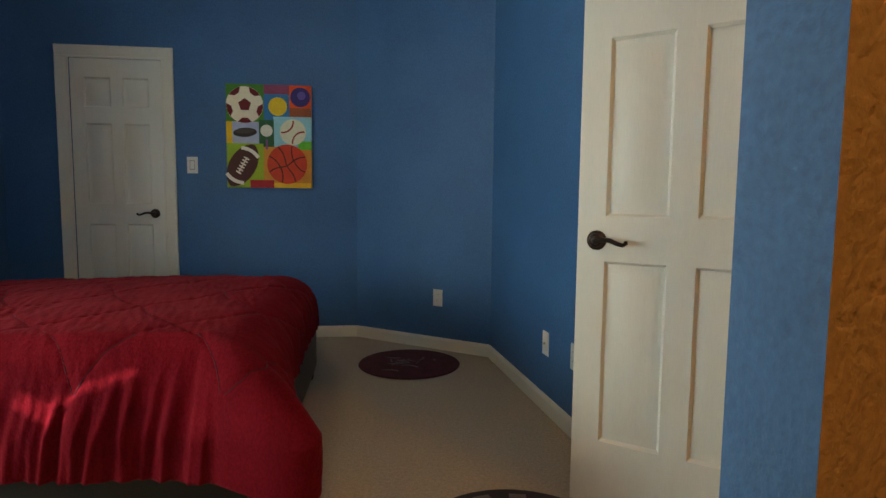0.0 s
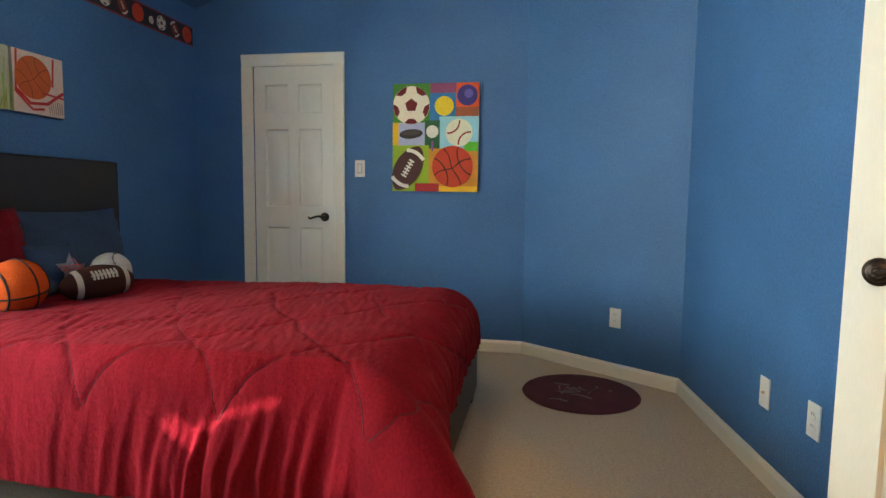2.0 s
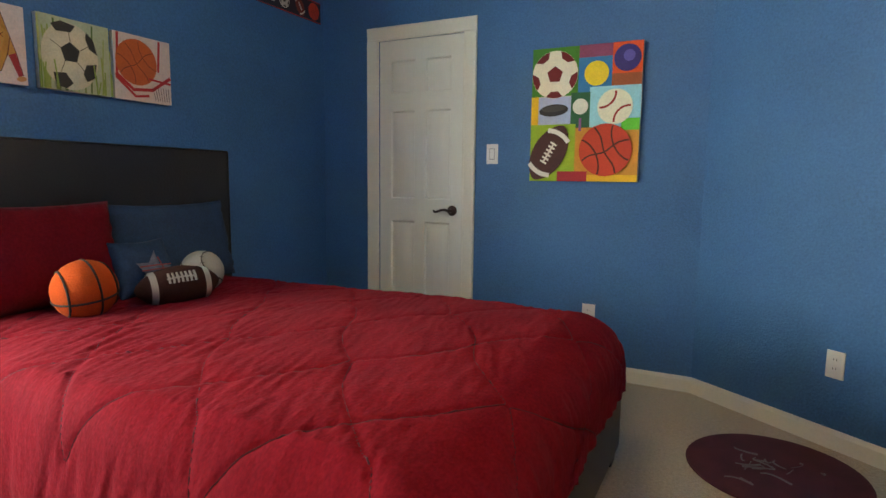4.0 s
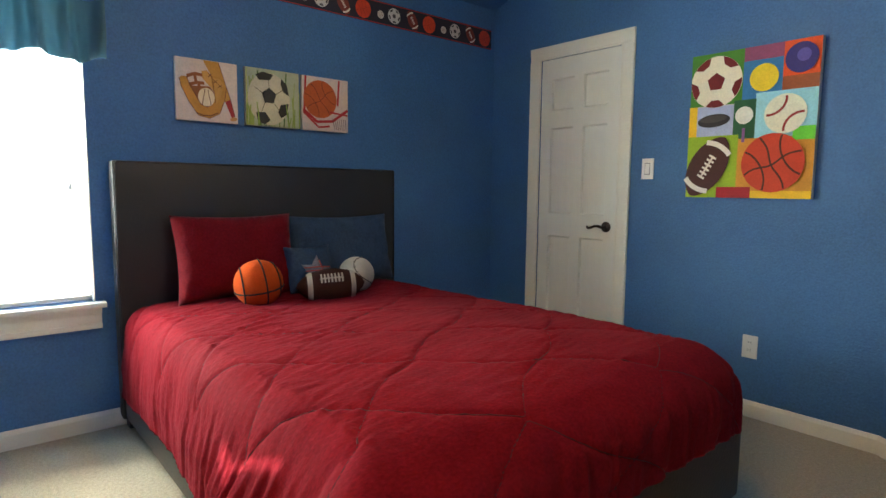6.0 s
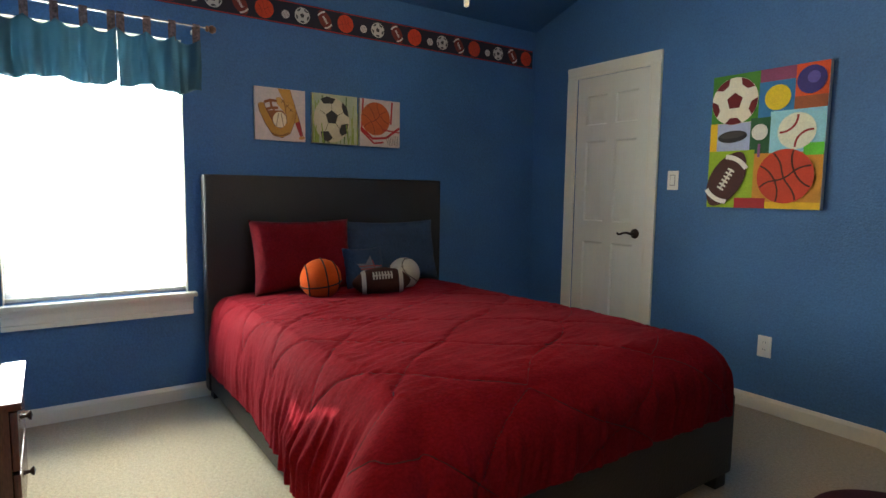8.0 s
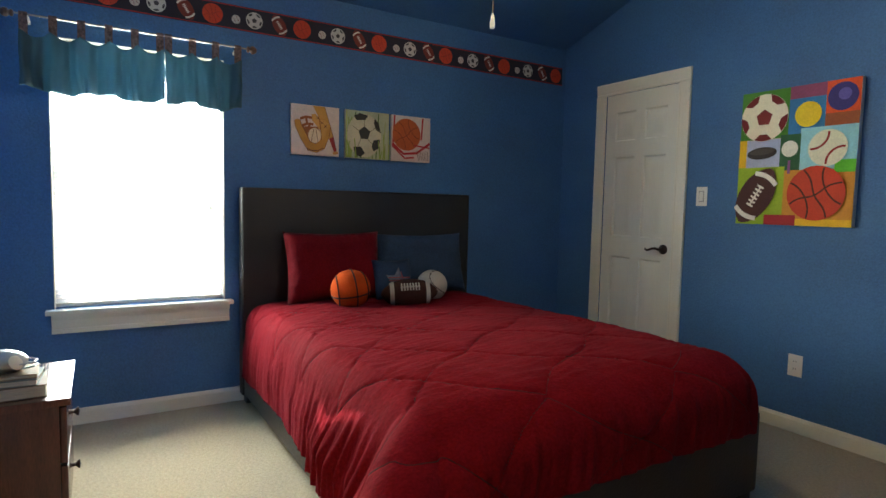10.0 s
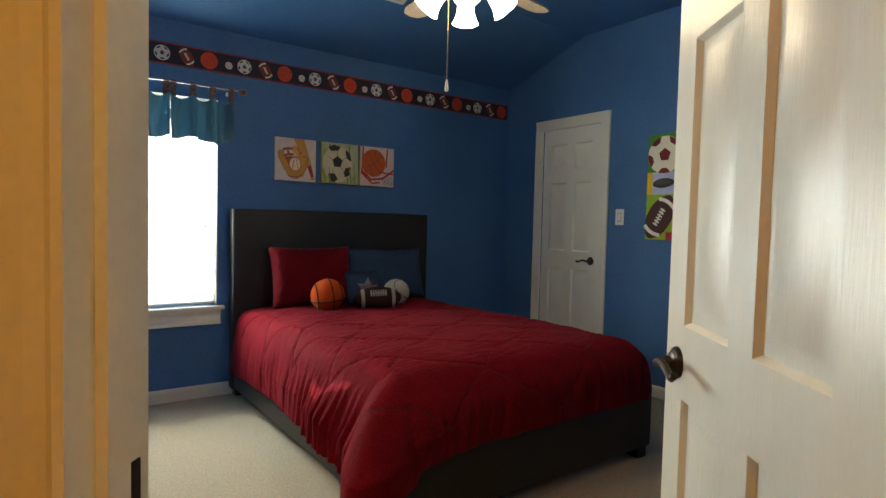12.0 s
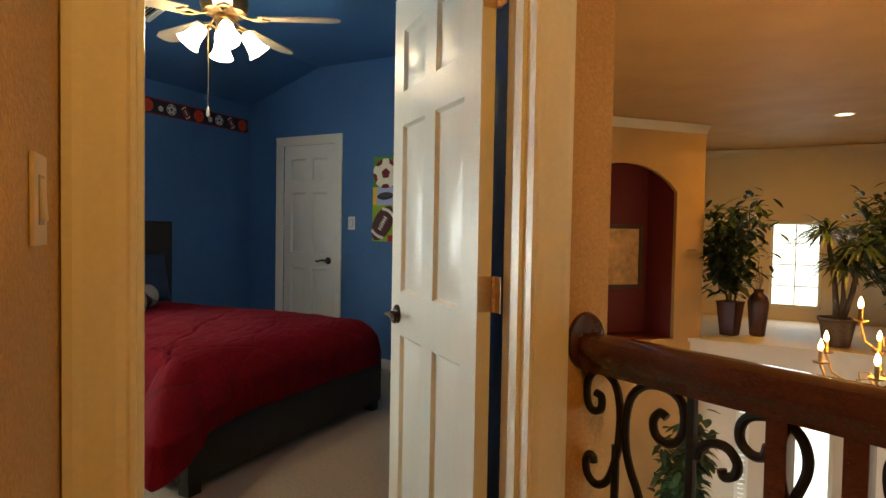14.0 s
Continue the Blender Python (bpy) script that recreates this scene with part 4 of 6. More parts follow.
def wall_plate(name, place, normal, kind, label, tall=0.118, wide=0.073, paint_=None):
    n = Vector((*normal, 0)).normalized()
    side = Vector((-n.y, n.x, 0))
    m = Matrix(((side.x, n.x, 0, place[0]), (side.y, n.y, 0, place[1]), (0, 0, 1, place[2]), (0, 0, 0, 1)))
    th = thing(name, label, name.replace("_", " "))
    bm = bmesh.new()
    box(bm, -wide / 2, wide / 2, 0, 0.006, -tall / 2, tall / 2, 0.0025, m)
    part("plate", bm, paint_ or PLATE, th)
    if kind == "rocker":
        # raised grey block, its colour stands for shade in the rocker's gap
        bm = bmesh.new()
        box(bm, -0.017, 0.017, 0.005, 0.0075, -0.034, 0.034, 0.001, m)
        part("rocker_frame", bm, material("switch_gap_shade", (0.30, 0.29, 0.26), 0.5, vary=0.02, bump=0), th, "grey block painted as the shaded gap round the rocker")
        bm = bmesh.new()
        box(bm, -0.013, 0.013, 0.006, 0.011, -0.029, 0.029, 0.002, m @ pose(0, 0, 0, 4))
        part("rocker", bm, paint_ or PLATE, th)
    elif kind == "duplex":
        for z in (-0.020, 0.020):
            bm = bmesh.new()
            lathe(bm, [(0.0165, 0), (0.0165, 0.003), (0.0, 0.003)], 16, m @ Matrix.Translation((0, 0.005, z)) @ pose(0, 0, 0, -90))
            sock = part("socket", bm, PLATE, th)
            for x in (-0.006, 0.006):
                bm = bmesh.new()
                box(bm, x - 0.0012, x + 0.0012, 0.0078, 0.0086, z - 0.001, z + 0.008, 0, m)
                part("slot", bm, HOLE_SHADE, sock, smooth=False)
    else:
        bm = bmesh.new()
        lathe(bm, [(0.006, 0), (0.006, 0.006), (0.004, 0.012), (0.0, 0.012)], 10, m @ Matrix.Translation((0, 0.005, 0)) @ pose(0, 0, 0, -90))
        part("jack", bm, BRASS, th)
    return th


wall_plate("light_switch", (-1.005, NY - 0.001, 1.278), (0, -1), "rocker", "white rocker light switch beside the closet door")
wall_plate("wall_outlet", (-0.390, NY - 0.001, 0.365), (0, -1), "duplex", "white duplex outlet low on the blue wall")
ne = (Vector(A) - Vector(B)).normalized()
nn = Vector((-ne.y, ne.x))
po = Vector(A) - ne * 0.705 + nn * 0.001
wall_plate("wall_outlet", (po.x, po.y, 0.365), tuple(nn), "duplex", "white duplex outlet on the angled blue wall")
de = (Vector(B) - Vector(C)).normalized()
nE = Vector((-de.y, de.x))
for dist, z, kind, lab in ((0.775, 0.345, "jack", "white cable jack plate on the blue wall"), (0.440, 0.365, "duplex", "white outlet plate near the open door")):
    q = Vector(C) + de * dist + nE * 0.001
    wall_plate("wall_outlet", (q.x, q.y, z), tuple(nE), kind, lab)

# ---- rugs ----
RUG = material("dark_burgundy_rug", (0.070, 0.012, 0.020), 0.95, vary=0.35, grain=300, patch=9, bump=0.9, bump_scale=220)
RUG2 = material("dark_navy_rug", (0.020, 0.016, 0.022), 0.95, vary=0.35, grain=300, patch=9, bump=0.9, bump_scale=220)
RUGGREY = material("grey_rug_print", (0.14, 0.12, 0.125), 0.95, vary=0.3, grain=300, patch=9, bump=0.9, bump_scale=220)


def rug(place, r, mat, label, printed):
    th = thing("rug", label, "rug", "round ball-game rugs", Matrix.Translation(place))
    bm = bmesh.new()
    lathe(bm, [(r, 0.0), (r + 0.004, 0.004), (r, 0.009), (r - 0.012, 0.0105), (0.0, 0.0105)], 64)
    part("rug_body", bm, mat, th)
    rs = random.Random(7)
    for k in range(printed):
        a = rs.uniform(0, 6.28)
        rr = r * rs.uniform(0.05, 0.62)
        bm = bmesh.new()
        pts = [(rr * math.cos(a) + rs.uniform(-0.06, 0.06), rr * math.sin(a) + rs.uniform(-0.06, 0.06), 0.0108) for _ in range(3)]
        pts = [Vector(p) for p in pts]
        tube(bm, [pts[0].lerp(pts[1], q / 4).lerp(pts[1].lerp(pts[2], q / 4), q / 4) for q in range(5)], 0.007, 6, (1, 0.5), 0.25)
        part("print", bm, RUGGREY, th)
    return th


rug((0.525, 3.490, 0.001), 0.318, RUG, "round dark burgundy rug on the carpet", 16)
r2 = rug((0.755, 1.530, 0.001), 0.335, RUG2, "round dark rug with pale marks inside the doorway", 0)
for k in range(14):
    a = radians(360 / 14 * k)
    bm = bmesh.new()
    box(bm, -0.030, 0.030, -0.014, 0.014, 0.0100, 0.0118, 0.002, pose(0.285 * math.cos(a), 0.285 * math.sin(a), 0, 0, 0, math.degrees(a) + 90))
    part("print", bm, RUGGREY, r2)

# ---- stuffed balls on the bed ----
ORANGE = material("orange_plush", (0.44, 0.062, 0.008), 0.95, vary=0.15, grain=200, patch=9, bump=0.6, bump_scale=180, spec=0.15)
BROWN = material("brown_plush", (0.045, 0.018, 0.014), 0.9, vary=0.2, grain=200, patch=9, bump=0.6, bump_scale=180, spec=0.12)
CREAMP = material("cream_plush", (0.40, 0.37, 0.31), 0.9, vary=0.1, grain=200, patch=9, bump=0.6, bump_scale=180, spec=0.12)
DARK = material("black_felt_line", (0.016, 0.012, 0.011), 0.9, bump=0.2)
THREAD = material("dark_brown_stitch", (0.05, 0.025, 0.02), 0.9, bump=0.2)


bb = thing("basketball_pillow", "orange plush basketball with black seams on the quilt", "plush toy")
bc, br = Vector((-1.80, 2.258, 0.703)), 0.114
bm = bmesh.new()
ball(bm, bc, (br * 0.9, br, br * 0.97))
part("ball", bm, ORANGE, bb, smooth="all")
tilt = Euler((radians(8), radians(4), radians(-8))).to_matrix()
for fn in (lambda a: (math.cos(a), math.sin(a), -0.22), lambda a: (math.cos(a), 0.12, math.sin(a))):
    bm = bmesh.new()
    tube(bm, [bc + Matrix.Diagonal((0.9, 1, 0.97)) @ (tilt @ Vector(fn(2 * math.pi * k / 40)).normalized()) * br for k in range(41)], 0.0042, 6)
    part("seam", bm, DARK, bb)
for s in (-1, 1):
    bm = bmesh.new()
    pts = []
    for k in range(41):
        a = 2 * math.pi * k / 40
        v = Vector((0.72 * math.cos(a), s * 0.62 + 0.16 * math.cos(a) * s, 0.72 * math.sin(a))).normalized()
        pts.append(bc + Matrix.Diagonal((0.9, 1, 0.97)) @ (tilt @ v) * br)
    tube(bm, pts, 0.0042, 6)
    part("seam", bm, DARK, bb)

fb = thing("football_pillow", "brown plush football with white laces on the quilt", "plush toy")
fc = Vector((-1.72, 2.592, 0.672))
ft = Matrix.Translation(fc) @ pose(0, 0, 0, 3, 0, -22)
bm = bmesh.new()
lathe(bm, [(0.001, -0.168), (0.022, -0.158), (0.048, -0.13), (0.070, -0.085), (0.081, -0.03), (0.083, 0.0), (0.081, 0.03), (0.070, 0.085), (0.048, 0.13), (0.022, 0.158), (0.001, 0.168)], 26, ft @ pose(0, 0, 0, -90))
part("ball", bm, BROWN, fb, smooth="all")
for y in (-0.105, 0.105):
    bm = bmesh.new()
    rr = 0.0625
    rows = []
    for k in range(26):
        a = 2 * math.pi * k / 26
        rows.append([bm.verts.new(ft @ Vector((q * math.cos(a), yy, q * math.sin(a)))) for q, yy in ((0.0700, y - 0.013 * math.copysign(1, y)), (0.0675, y), (0.0625, y + 0.011 * math.copysign(1, y)))])
    for k in range(26):
        a, b = rows[k], rows[(k + 1) % 26]
        for q in range(2):
            bm.faces.new((a[q], b[q], b[q + 1], a[q + 1]))
    part("stripe", bm, CREAMP, fb)
up = Vector((0.82, 0, 0.572))
bm = bmesh.new()
tube(bm, [ft @ (up * (0.083 - 0.00025 * (k - 6) ** 2) + Vector((0, -0.056 + 0.0187 * k * 0.5, 0))) for k in range(13)], 0.004, 6)
part("lace", bm, CREAMP, fb)
for k in range(7):
    y = -0.05 + 0.0167 * k
    side = Vector((0.572, 0, -0.82))
    bm = bmesh.new()
    tube(bm, [ft @ (up * 0.079 + side * -0.022 + Vector((0, y, 0))), ft @ (up * 0.086 + Vector((0, y, 0))), ft @ (up * 0.079 + side * 0.022 + Vector((0, y, 0)))], 0.005, 6)
    part("lace", bm, CREAMP, fb)

sb = thing("baseball_pillow", "cream plush baseball with dark stitching on the quilt", "plush toy")
sc, sr = Vector((-1.83, 2.806, 0.692)), 0.096
bm = bmesh.new()
ball(bm, sc, (sr, sr, sr))
part("ball", bm, CREAMP, sb, smooth="all")
tilt = Euler((radians(60), radians(15), radians(10))).to_matrix()
bm = bmesh.new()
curve = []
for k in range(81):
    a = 2 * math.pi * k / 80
    curve.append(tilt @ Vector((math.cos(a) + 0.35 * math.cos(3 * a), math.sin(a) - 0.35 * math.sin(3 * a), 1.25 * math.sin(2 * a))).normalized() * sr)
tube(bm, [sc + p for p in curve], 0.0022, 6)
part("seam", bm, THREAD, sb)
for k in range(0, 80, 3):
    t = (curve[(k + 1) % 80] - curve[k]).normalized()
    n = curve[k].normalized().cross(t)
    bm = bmesh.new()
    tube(bm, [sc + curve[k] - n * 0.008 + t * 0.003, sc + curve[k] * 1.012, sc + curve[k] + n * 0.008 + t * 0.003], 0.0012, 5)
    part("stitch", bm, THREAD, sb)

st = thing("star_pillow", "small grey plaid star cushion with red stripes", "plush toy")
STAR = material("grey_plaid_cotton", (0.17, 0.16, 0.18), 0.9, vary=0.25, grain=150, patch=30)
sm = Matrix.Translation((-1.845, 2.578, 0.725)) @ pose(0, 0, 0, 76, 10, 90)
bm = bmesh.new()
rim = [bm.verts.new(sm @ Vector(((0.088 if k % 2 == 0 else 0.042) * math.cos(radians(90 + 36 * k)), (0.088 if k % 2 == 0 else 0.042) * math.sin(radians(90 + 36 * k)), 0))) for k in range(10)]
mid = [bm.verts.new(sm @ Vector((0, 0, z))) for z in (0.026, -0.026)]
for k in range(10):
    bm.faces.new((rim[k], rim[(k + 1) % 10], mid[0])), bm.faces.new((rim[(k + 1) % 10], rim[k], mid[1]))
part("body", bm, STAR, st)
REDLINE = material("red_plaid_stripe", (0.36, 0.06, 0.05), 0.9, bump=0.1)
for a, b in (((-0.07, 0.012), (0.075, 0.034)), ((-0.06, -0.004), (0.07, 0.016)), ((0.012, 0.06), (0.030, -0.03))):
    bm = bmesh.new()
    tube(bm, [sm @ Vector((a[0] + (b[0] - a[0]) * q / 4, a[1] + (b[1] - a[1]) * q / 4, 0.0275 - 0.021 * abs(q - 2) / 2)) for q in range(5)], 0.0028, 5)
    part("stripe", bm, REDLINE, st)

# ---- nightstand ----
MAHOG = material("dark_mahogany", (0.085, 0.020, 0.016), 0.25, vary=0.25, grain=40, patch=6, bump=0.06, coat=0.3, stretch=(1, 6, 1))
ns = thing("nightstand", "dark mahogany nightstand with drawers and black knobs", "nightstand")
NX0, NX1, NY0, NY1 = -1.405, -0.925, FY + 0.02, 0.940
bm = bmesh.new()
box(bm, NX0, NX1, NY0, NY1 - 0.02, 0.05, 0.525, 0.004)
part("body", bm, MAHOG, ns)
bm = bmesh.new()
box(bm, NX0 - 0.012, NX1 + 0.012, NY0 - 0.01, NY1 + 0.012, 0.5255, 0.550, 0.006)
part("top", bm, MAHOG, ns, "polished dark mahogany top")
for z0, z1 in ((0.332, 0.515), (0.138, 0.322)):
    bm = bmesh.new()
    box(bm, NX0 + 0.012, NX1 - 0.012, NY1 - 0.0195, NY1, z0, z1, 0.005)
    dr = part("drawer", bm, MAHOG, ns)
    for x in ((NX0 + NX1) / 2,):
        bm = bmesh.new()
        lathe(bm, [(0.012, 0), (0.007, 0.004), (0.006, 0.014), (0.015, 0.022), (0.016, 0.027), (0.0, 0.031)], 14, pose(x, NY1 - 0.001, (z0 + z1) / 2, -90))
        part("knob", bm, BRONZE, dr, "black metal knob")
for x in (NX0 + 0.03, NX1 - 0.03):
    for y in (NY0 + 0.03, NY1 - 0.05):
        bm = bmesh.new()
        box(bm, x - 0.024, x + 0.024, y - 0.024, y + 0.024, 0.0, 0.05, 0.003)
        part("foot", bm, MAHOG, ns)

PAGES = material("book_pages", (0.55, 0.47, 0.34), 0.9, vary=0.2, grain=30, patch=10, stretch=(1, 1, 40))
COVERS = [material("brown_book_cover", (0.13, 0.075, 0.04), 0.6, vary=0.15), material("green_grey_book_cover", (0.10, 0.12, 0.10), 0.6, vary=0.15), material("tan_book_cover", (0.25, 0.17, 0.10), 0.6, vary=0.15)]
z = 0.5512
for (w, d, h, turn), cov, lab in zip(((0.245, 0.17, 0.040, 3), (0.215, 0.15, 0.020, -4), (0.20, 0.14, 0.013, 2)), COVERS, ("thick brown book lying on the nightstand", "grey-green book in a stack on the nightstand", "tan book at the top of the stack")):
    bk = thing("book", lab, "book", "books on the nightstand", pose(-1.035, 0.762, z, 0, 0, turn))
    bm = bmesh.new()
    box(bm, -d / 2 + 0.003, d / 2 - 0.003, -w / 2 + 0.003, w / 2 - 0.004, 0.0026, h - 0.0026)
    part("pages", bm, PAGES, bk)
    for z0, z1 in ((0, 0.0025), (h - 0.0025, h)):
        bm = bmesh.new()
        box(bm, -d / 2, d / 2, -w / 2, w / 2, z0, z1, 0.0006)
        part("cover", bm, cov, bk)
    bm = bmesh.new()
    box(bm, -d / 2 - 0.002, -d / 2, -w / 2, w / 2, 0, h, 0.0006)
    part("spine", bm, cov, bk)
    z += h + 0.0006
SILVER = material("silver_painted_metal", (0.45, 0.48, 0.50), 0.28, 0.75, vary=0.1, grain=40, patch=12, bump=0.05)
hm = thing("toy_helmet", "small silver toy helmet on a stack of books", "toy helmet")
bm = bmesh.new()
ball(bm, (0, 0, 0.03), (0.055, 0.085, 0.042), 24, 16)
bmesh.ops.bisect_plane(bm, geom=bm.verts[:] + bm.edges[:] + bm.faces[:], plane_co=(0, 0, 0.001), plane_no=(0, 0, -1), clear_outer=True)
mh = pose(-1.035, 0.752, z, 0, 0, 10)
bmesh.ops.transform(bm, matrix=mh, verts=bm.verts)
part("shell", bm, SILVER, hm, smooth="all")
bm = bmesh.new()
lathe(bm, [(0.022, 0), (0.024, 0.004), (0.018, 0.007), (0.0, 0.007)], 20, mh @ Matrix.Translation((0.045, 0.045, 0.033)) @ pose(0, 0, 0, 0, 65, 40))
part("ear_disc", bm, WHITE, hm, "white round badge")
for zz in (0.012, 0.026):
    bm = bmesh.new()
    tube(bm, [mh @ Vector(p) for p in ((-0.048, 0.055, zz), (-0.03, 0.095, zz), (0, 0.108, zz), (0.03, 0.095, zz), (0.048, 0.055, zz))], 0.003, 6)
    part("face_bar", bm, SILVER, hm)

# ---- ceiling fan ----
FAN = Vector((-0.515, 2.370, 0))
BLADE = material("pale_maple_blade", (0.50, 0.40, 0.27), 0.45, vary=0.12, grain=30, patch=6, stretch=(1, 8, 1))
ABRASS = material("antique_brass", (0.30, 0.19, 0.08), 0.35, 0.85, vary=0.2, grain=60, patch=10, bump=0.05)
SHADE = material("frosted_glass_shade", (0.9, 0.85, 0.75), 0.5, vary=0.02, bump=0, emit=(1.0, 0.79, 0.48), power=33.0)
fan = thing("ceiling_fan", "ceiling fan with five pale wooden blades and four lit glass shades", "ceiling fan")
fm = Matrix.Translation(FAN)
bm = bmesh.new()
lathe(bm, [(0.0, 2.72), (0.075, 2.72), (0.075, 2.69), (0.05, 2.67), (0.018, 2.662), (0.018, 2.57), (0.09, 2.56), (0.128, 2.53), (0.132, 2.47), (0.118, 2.43), (0.08, 2.412), (0.0, 2.412)], 32, fm)
part("motor_housing", bm, ABRASS, fan, "antique brass motor housing")
view = math.atan2(2.37 - 0.2, -0.515 - 2.0)
for k in range(5):
    a = view - math.pi / 2 + radians(-21 + 72 * k)
    m = fm @ pose(0, 0, 2.402, 0, 0, math.degrees(a)) @ pose(0, 0, 0, 9)
    bm = bmesh.new()
    prism(bm, [(0.20, -0.048), (0.58, -0.066), (0.640, -0.045), (0.655, 0.0), (0.640, 0.045), (0.58, 0.066), (0.20, 0.048)], -0.004, 0.004)
    bmesh.ops.transform(bm, matrix=m, verts=bm.verts)
    bl = part("blade", bm, BLADE, fan, smooth=False)
    bm = bmesh.new()
    tube(bm, [m @ Vector(p) for p in ((0.09, 0, 0.02), (0.13, 0, 0.0), (0.17, 0.018, -0.008), (0.22, 0.03, -0.007), (0.25, 0.0, -0.007), (0.22, -0.03, -0.007), (0.17, -0.018, -0.008), (0.13, 0, 0))], 0.007, 8)
    part("blade_iron", bm, ABRASS, bl, "scrolled brass blade bracket")
bm = bmesh.new()
lathe(bm, [(0.0, 2.412), (0.055, 2.412), (0.06, 2.39), (0.045, 2.36), (0.05, 2.335), (0.038, 2.305), (0.015, 2.29), (0.0, 2.285)], 24, fm)
part("light_kit", bm, ABRASS, fan)
for k in range(4):
    a = view - math.pi / 2 + radians(4 + 90 * k)
    m = fm @ pose(0, 0, 2.335, 0, 0, math.degrees(a))
    bm = bmesh.new()
    tube(bm, [m @ Vector(p) for p in ((0.035, 0, 0), (0.07, 0, 0.018), (0.10, 0, 0.012), (0.118, 0, -0.012))], 0.007, 8)
    arm = part("arm", bm, ABRASS, fan)
    ms = m @ Matrix.Translation((0.112, 0, 0.0)) @ pose(0, 0, 0, 0, 180 - 38, 0)
    bm = bmesh.new()
    lathe(bm, [(0.016, 0.0), (0.026, 0.006), (0.034, 0.03), (0.037, 0.06), (0.043, 0.09), (0.056, 0.115), (0.058, 0.118), (0.052, 0.112), (0.038, 0.088), (0.0, 0.07)], 24, ms @ Matrix.Diagonal((1.15, 1.15, 1.10, 1)))
    part("shade", bm, SHADE, arm, "lit frosted glass bell shade", smooth="all")
bm = bmesh.new()
tube(bm, [(-0.559, 2.297, z_) for z_ in (2.35, 2.09, 1.892)], 0.0024, 6)
part("pull_chain", bm, ABRASS, fan)
bm = bmesh.new()
lathe(bm, [(0.002, 0.06), (0.006, 0.05), (0.010, 0.02), (0.009, 0.005), (0.0, 0.0)], 12, Matrix.Translation((-0.559, 2.297, 1.837)))
part("pull_knob", bm, WHITE, fan, "white pull knob")

# ---- ceiling vent ----
vent = thing("ceiling_vent", "white metal ceiling air vent with slats", "vent")
vm = pose(-1.500, 2.525, 2.6855, 0, -18.43, 0) @ Matrix.Diagonal((0.56, 0.78, 1, 1))
bm = bmesh.new()
for x0, x1, y0, y1 in ((-0.19, 0.19, -0.19, -0.145), (-0.19, 0.19, 0.145, 0.19), (-0.19, -0.145, -0.145, 0.145), (0.145, 0.19, -0.145, 0.145)):
    box(bm, x0, x1, y0, y1, -0.014, 0, 0.003, vm)
part("frame", bm, WHITE, vent)
# dark sheet painted as the shaded duct opening behind the slats
bm = bmesh.new()
box(bm, -0.145, 0.145, -0.145, 0.145, -0.003, 0, 0, vm)
part("backing", bm, HOLE_SHADE, vent)
for k in range(9):
    bm = bmesh.new()
    box(bm, -0.145, 0.145, -0.011, 0.011, -0.0015, 0.0015, 0, vm @ pose(0, -0.128 + 0.032 * k, -0.009, 35))
    part("slat", bm, WHITE, vent)

# ---- door hardware in the hall ----
for zc in (0.25, 1.06, 1.83):
    hg = thing("door_hinge", "brass butt hinge between door and jamb", "hinge", "hinges of the open door")
    mh = Matrix.Translation((1.5205, 1.3686, zc)) @ pose(0, 0, 0, 0, 0, swing)
    bm = bmesh.new()
    box(bm, -0.002, -0.0003, -0.039, -0.002, -0.046, 0.046, 0.0006, mh)
    part("hinge_leaf", bm, BRASS, hg)
    for k in range(5):
        bm = bmesh.new()
        lathe(bm, [(0.006, 0), (0.0065, 0.001), (0.0065, 0.0165), (0.006, 0.0175)], 12, mh @ Matrix.Translation((-0.009, -0.044, -0.046 + 0.0185 * k)))
        part("knuckle", bm, BRASS, hg)
    bm = bmesh.new()
    box(bm, -0.044, -0.014, -0.045, -0.043, -0.046, 0.046, 0.0004, mh)
    part("hinge_leaf", bm, BRASS, hg)

sw_at = LH + OUT * 0.190 + ALONG * 0.001
wall_plate("light_switch", (sw_at.x, sw_at.y, 1.252), tuple(ALONG), "rocker", "almond light switch plate on the tan hall wall", 0.125, 0.082,
           material("almond_plate", (0.60, 0.50, 0.36), 0.4, vary=0.02, bump=0))
for lx, ly in [d[0] for d in DOWNLIGHTS] + [(3.19, 8.45)]:
    dl = thing("downlight", "round recessed ceiling downlight, lit warm", "downlight", "recessed downlights")
    bm = bmesh.new()
    lathe(bm, [(0.115, 0.0), (0.112, -0.008), (0.092, -0.009), (0.088, -0.003), (0.088, 0.0)], 28, Matrix.Translation((lx, ly, CEIL)))
    part("trim_ring", bm, WHITE, dl)
    bm = bmesh.new()
    lathe(bm, [(0.086, -0.002), (0.0, -0.0025)], 28, Matrix.Translation((lx, ly, CEIL)))
    part("lens", bm, material("lit_downlight_lens", (0.9, 0.8, 0.6), 0.4, vary=0.01, bump=0, emit=(1.0, 0.74, 0.36), power=9.0), dl)

# ---- balcony rail ----
CHERRY = material("dark_cherry_rail", (0.060, 0.014, 0.009), 0.22, vary=0.25, grain=30, patch=6, bump=0.05, coat=0.4, stretch=(1, 8, 8))
IRON = material("black_wrought_iron", (0.014, 0.012, 0.012), 0.5, 0.6, vary=0.2, grain=90, patch=14, bump=0.2)
R0, R1 = Vector((1.768, 1.478)), Vector((2.356, 1.191))
RD = (R1 - R0).normalized()
RT = 0.973
railing = thing("balcony_railing", "dark cherry wood handrail over black wrought iron scrolls", "railing")
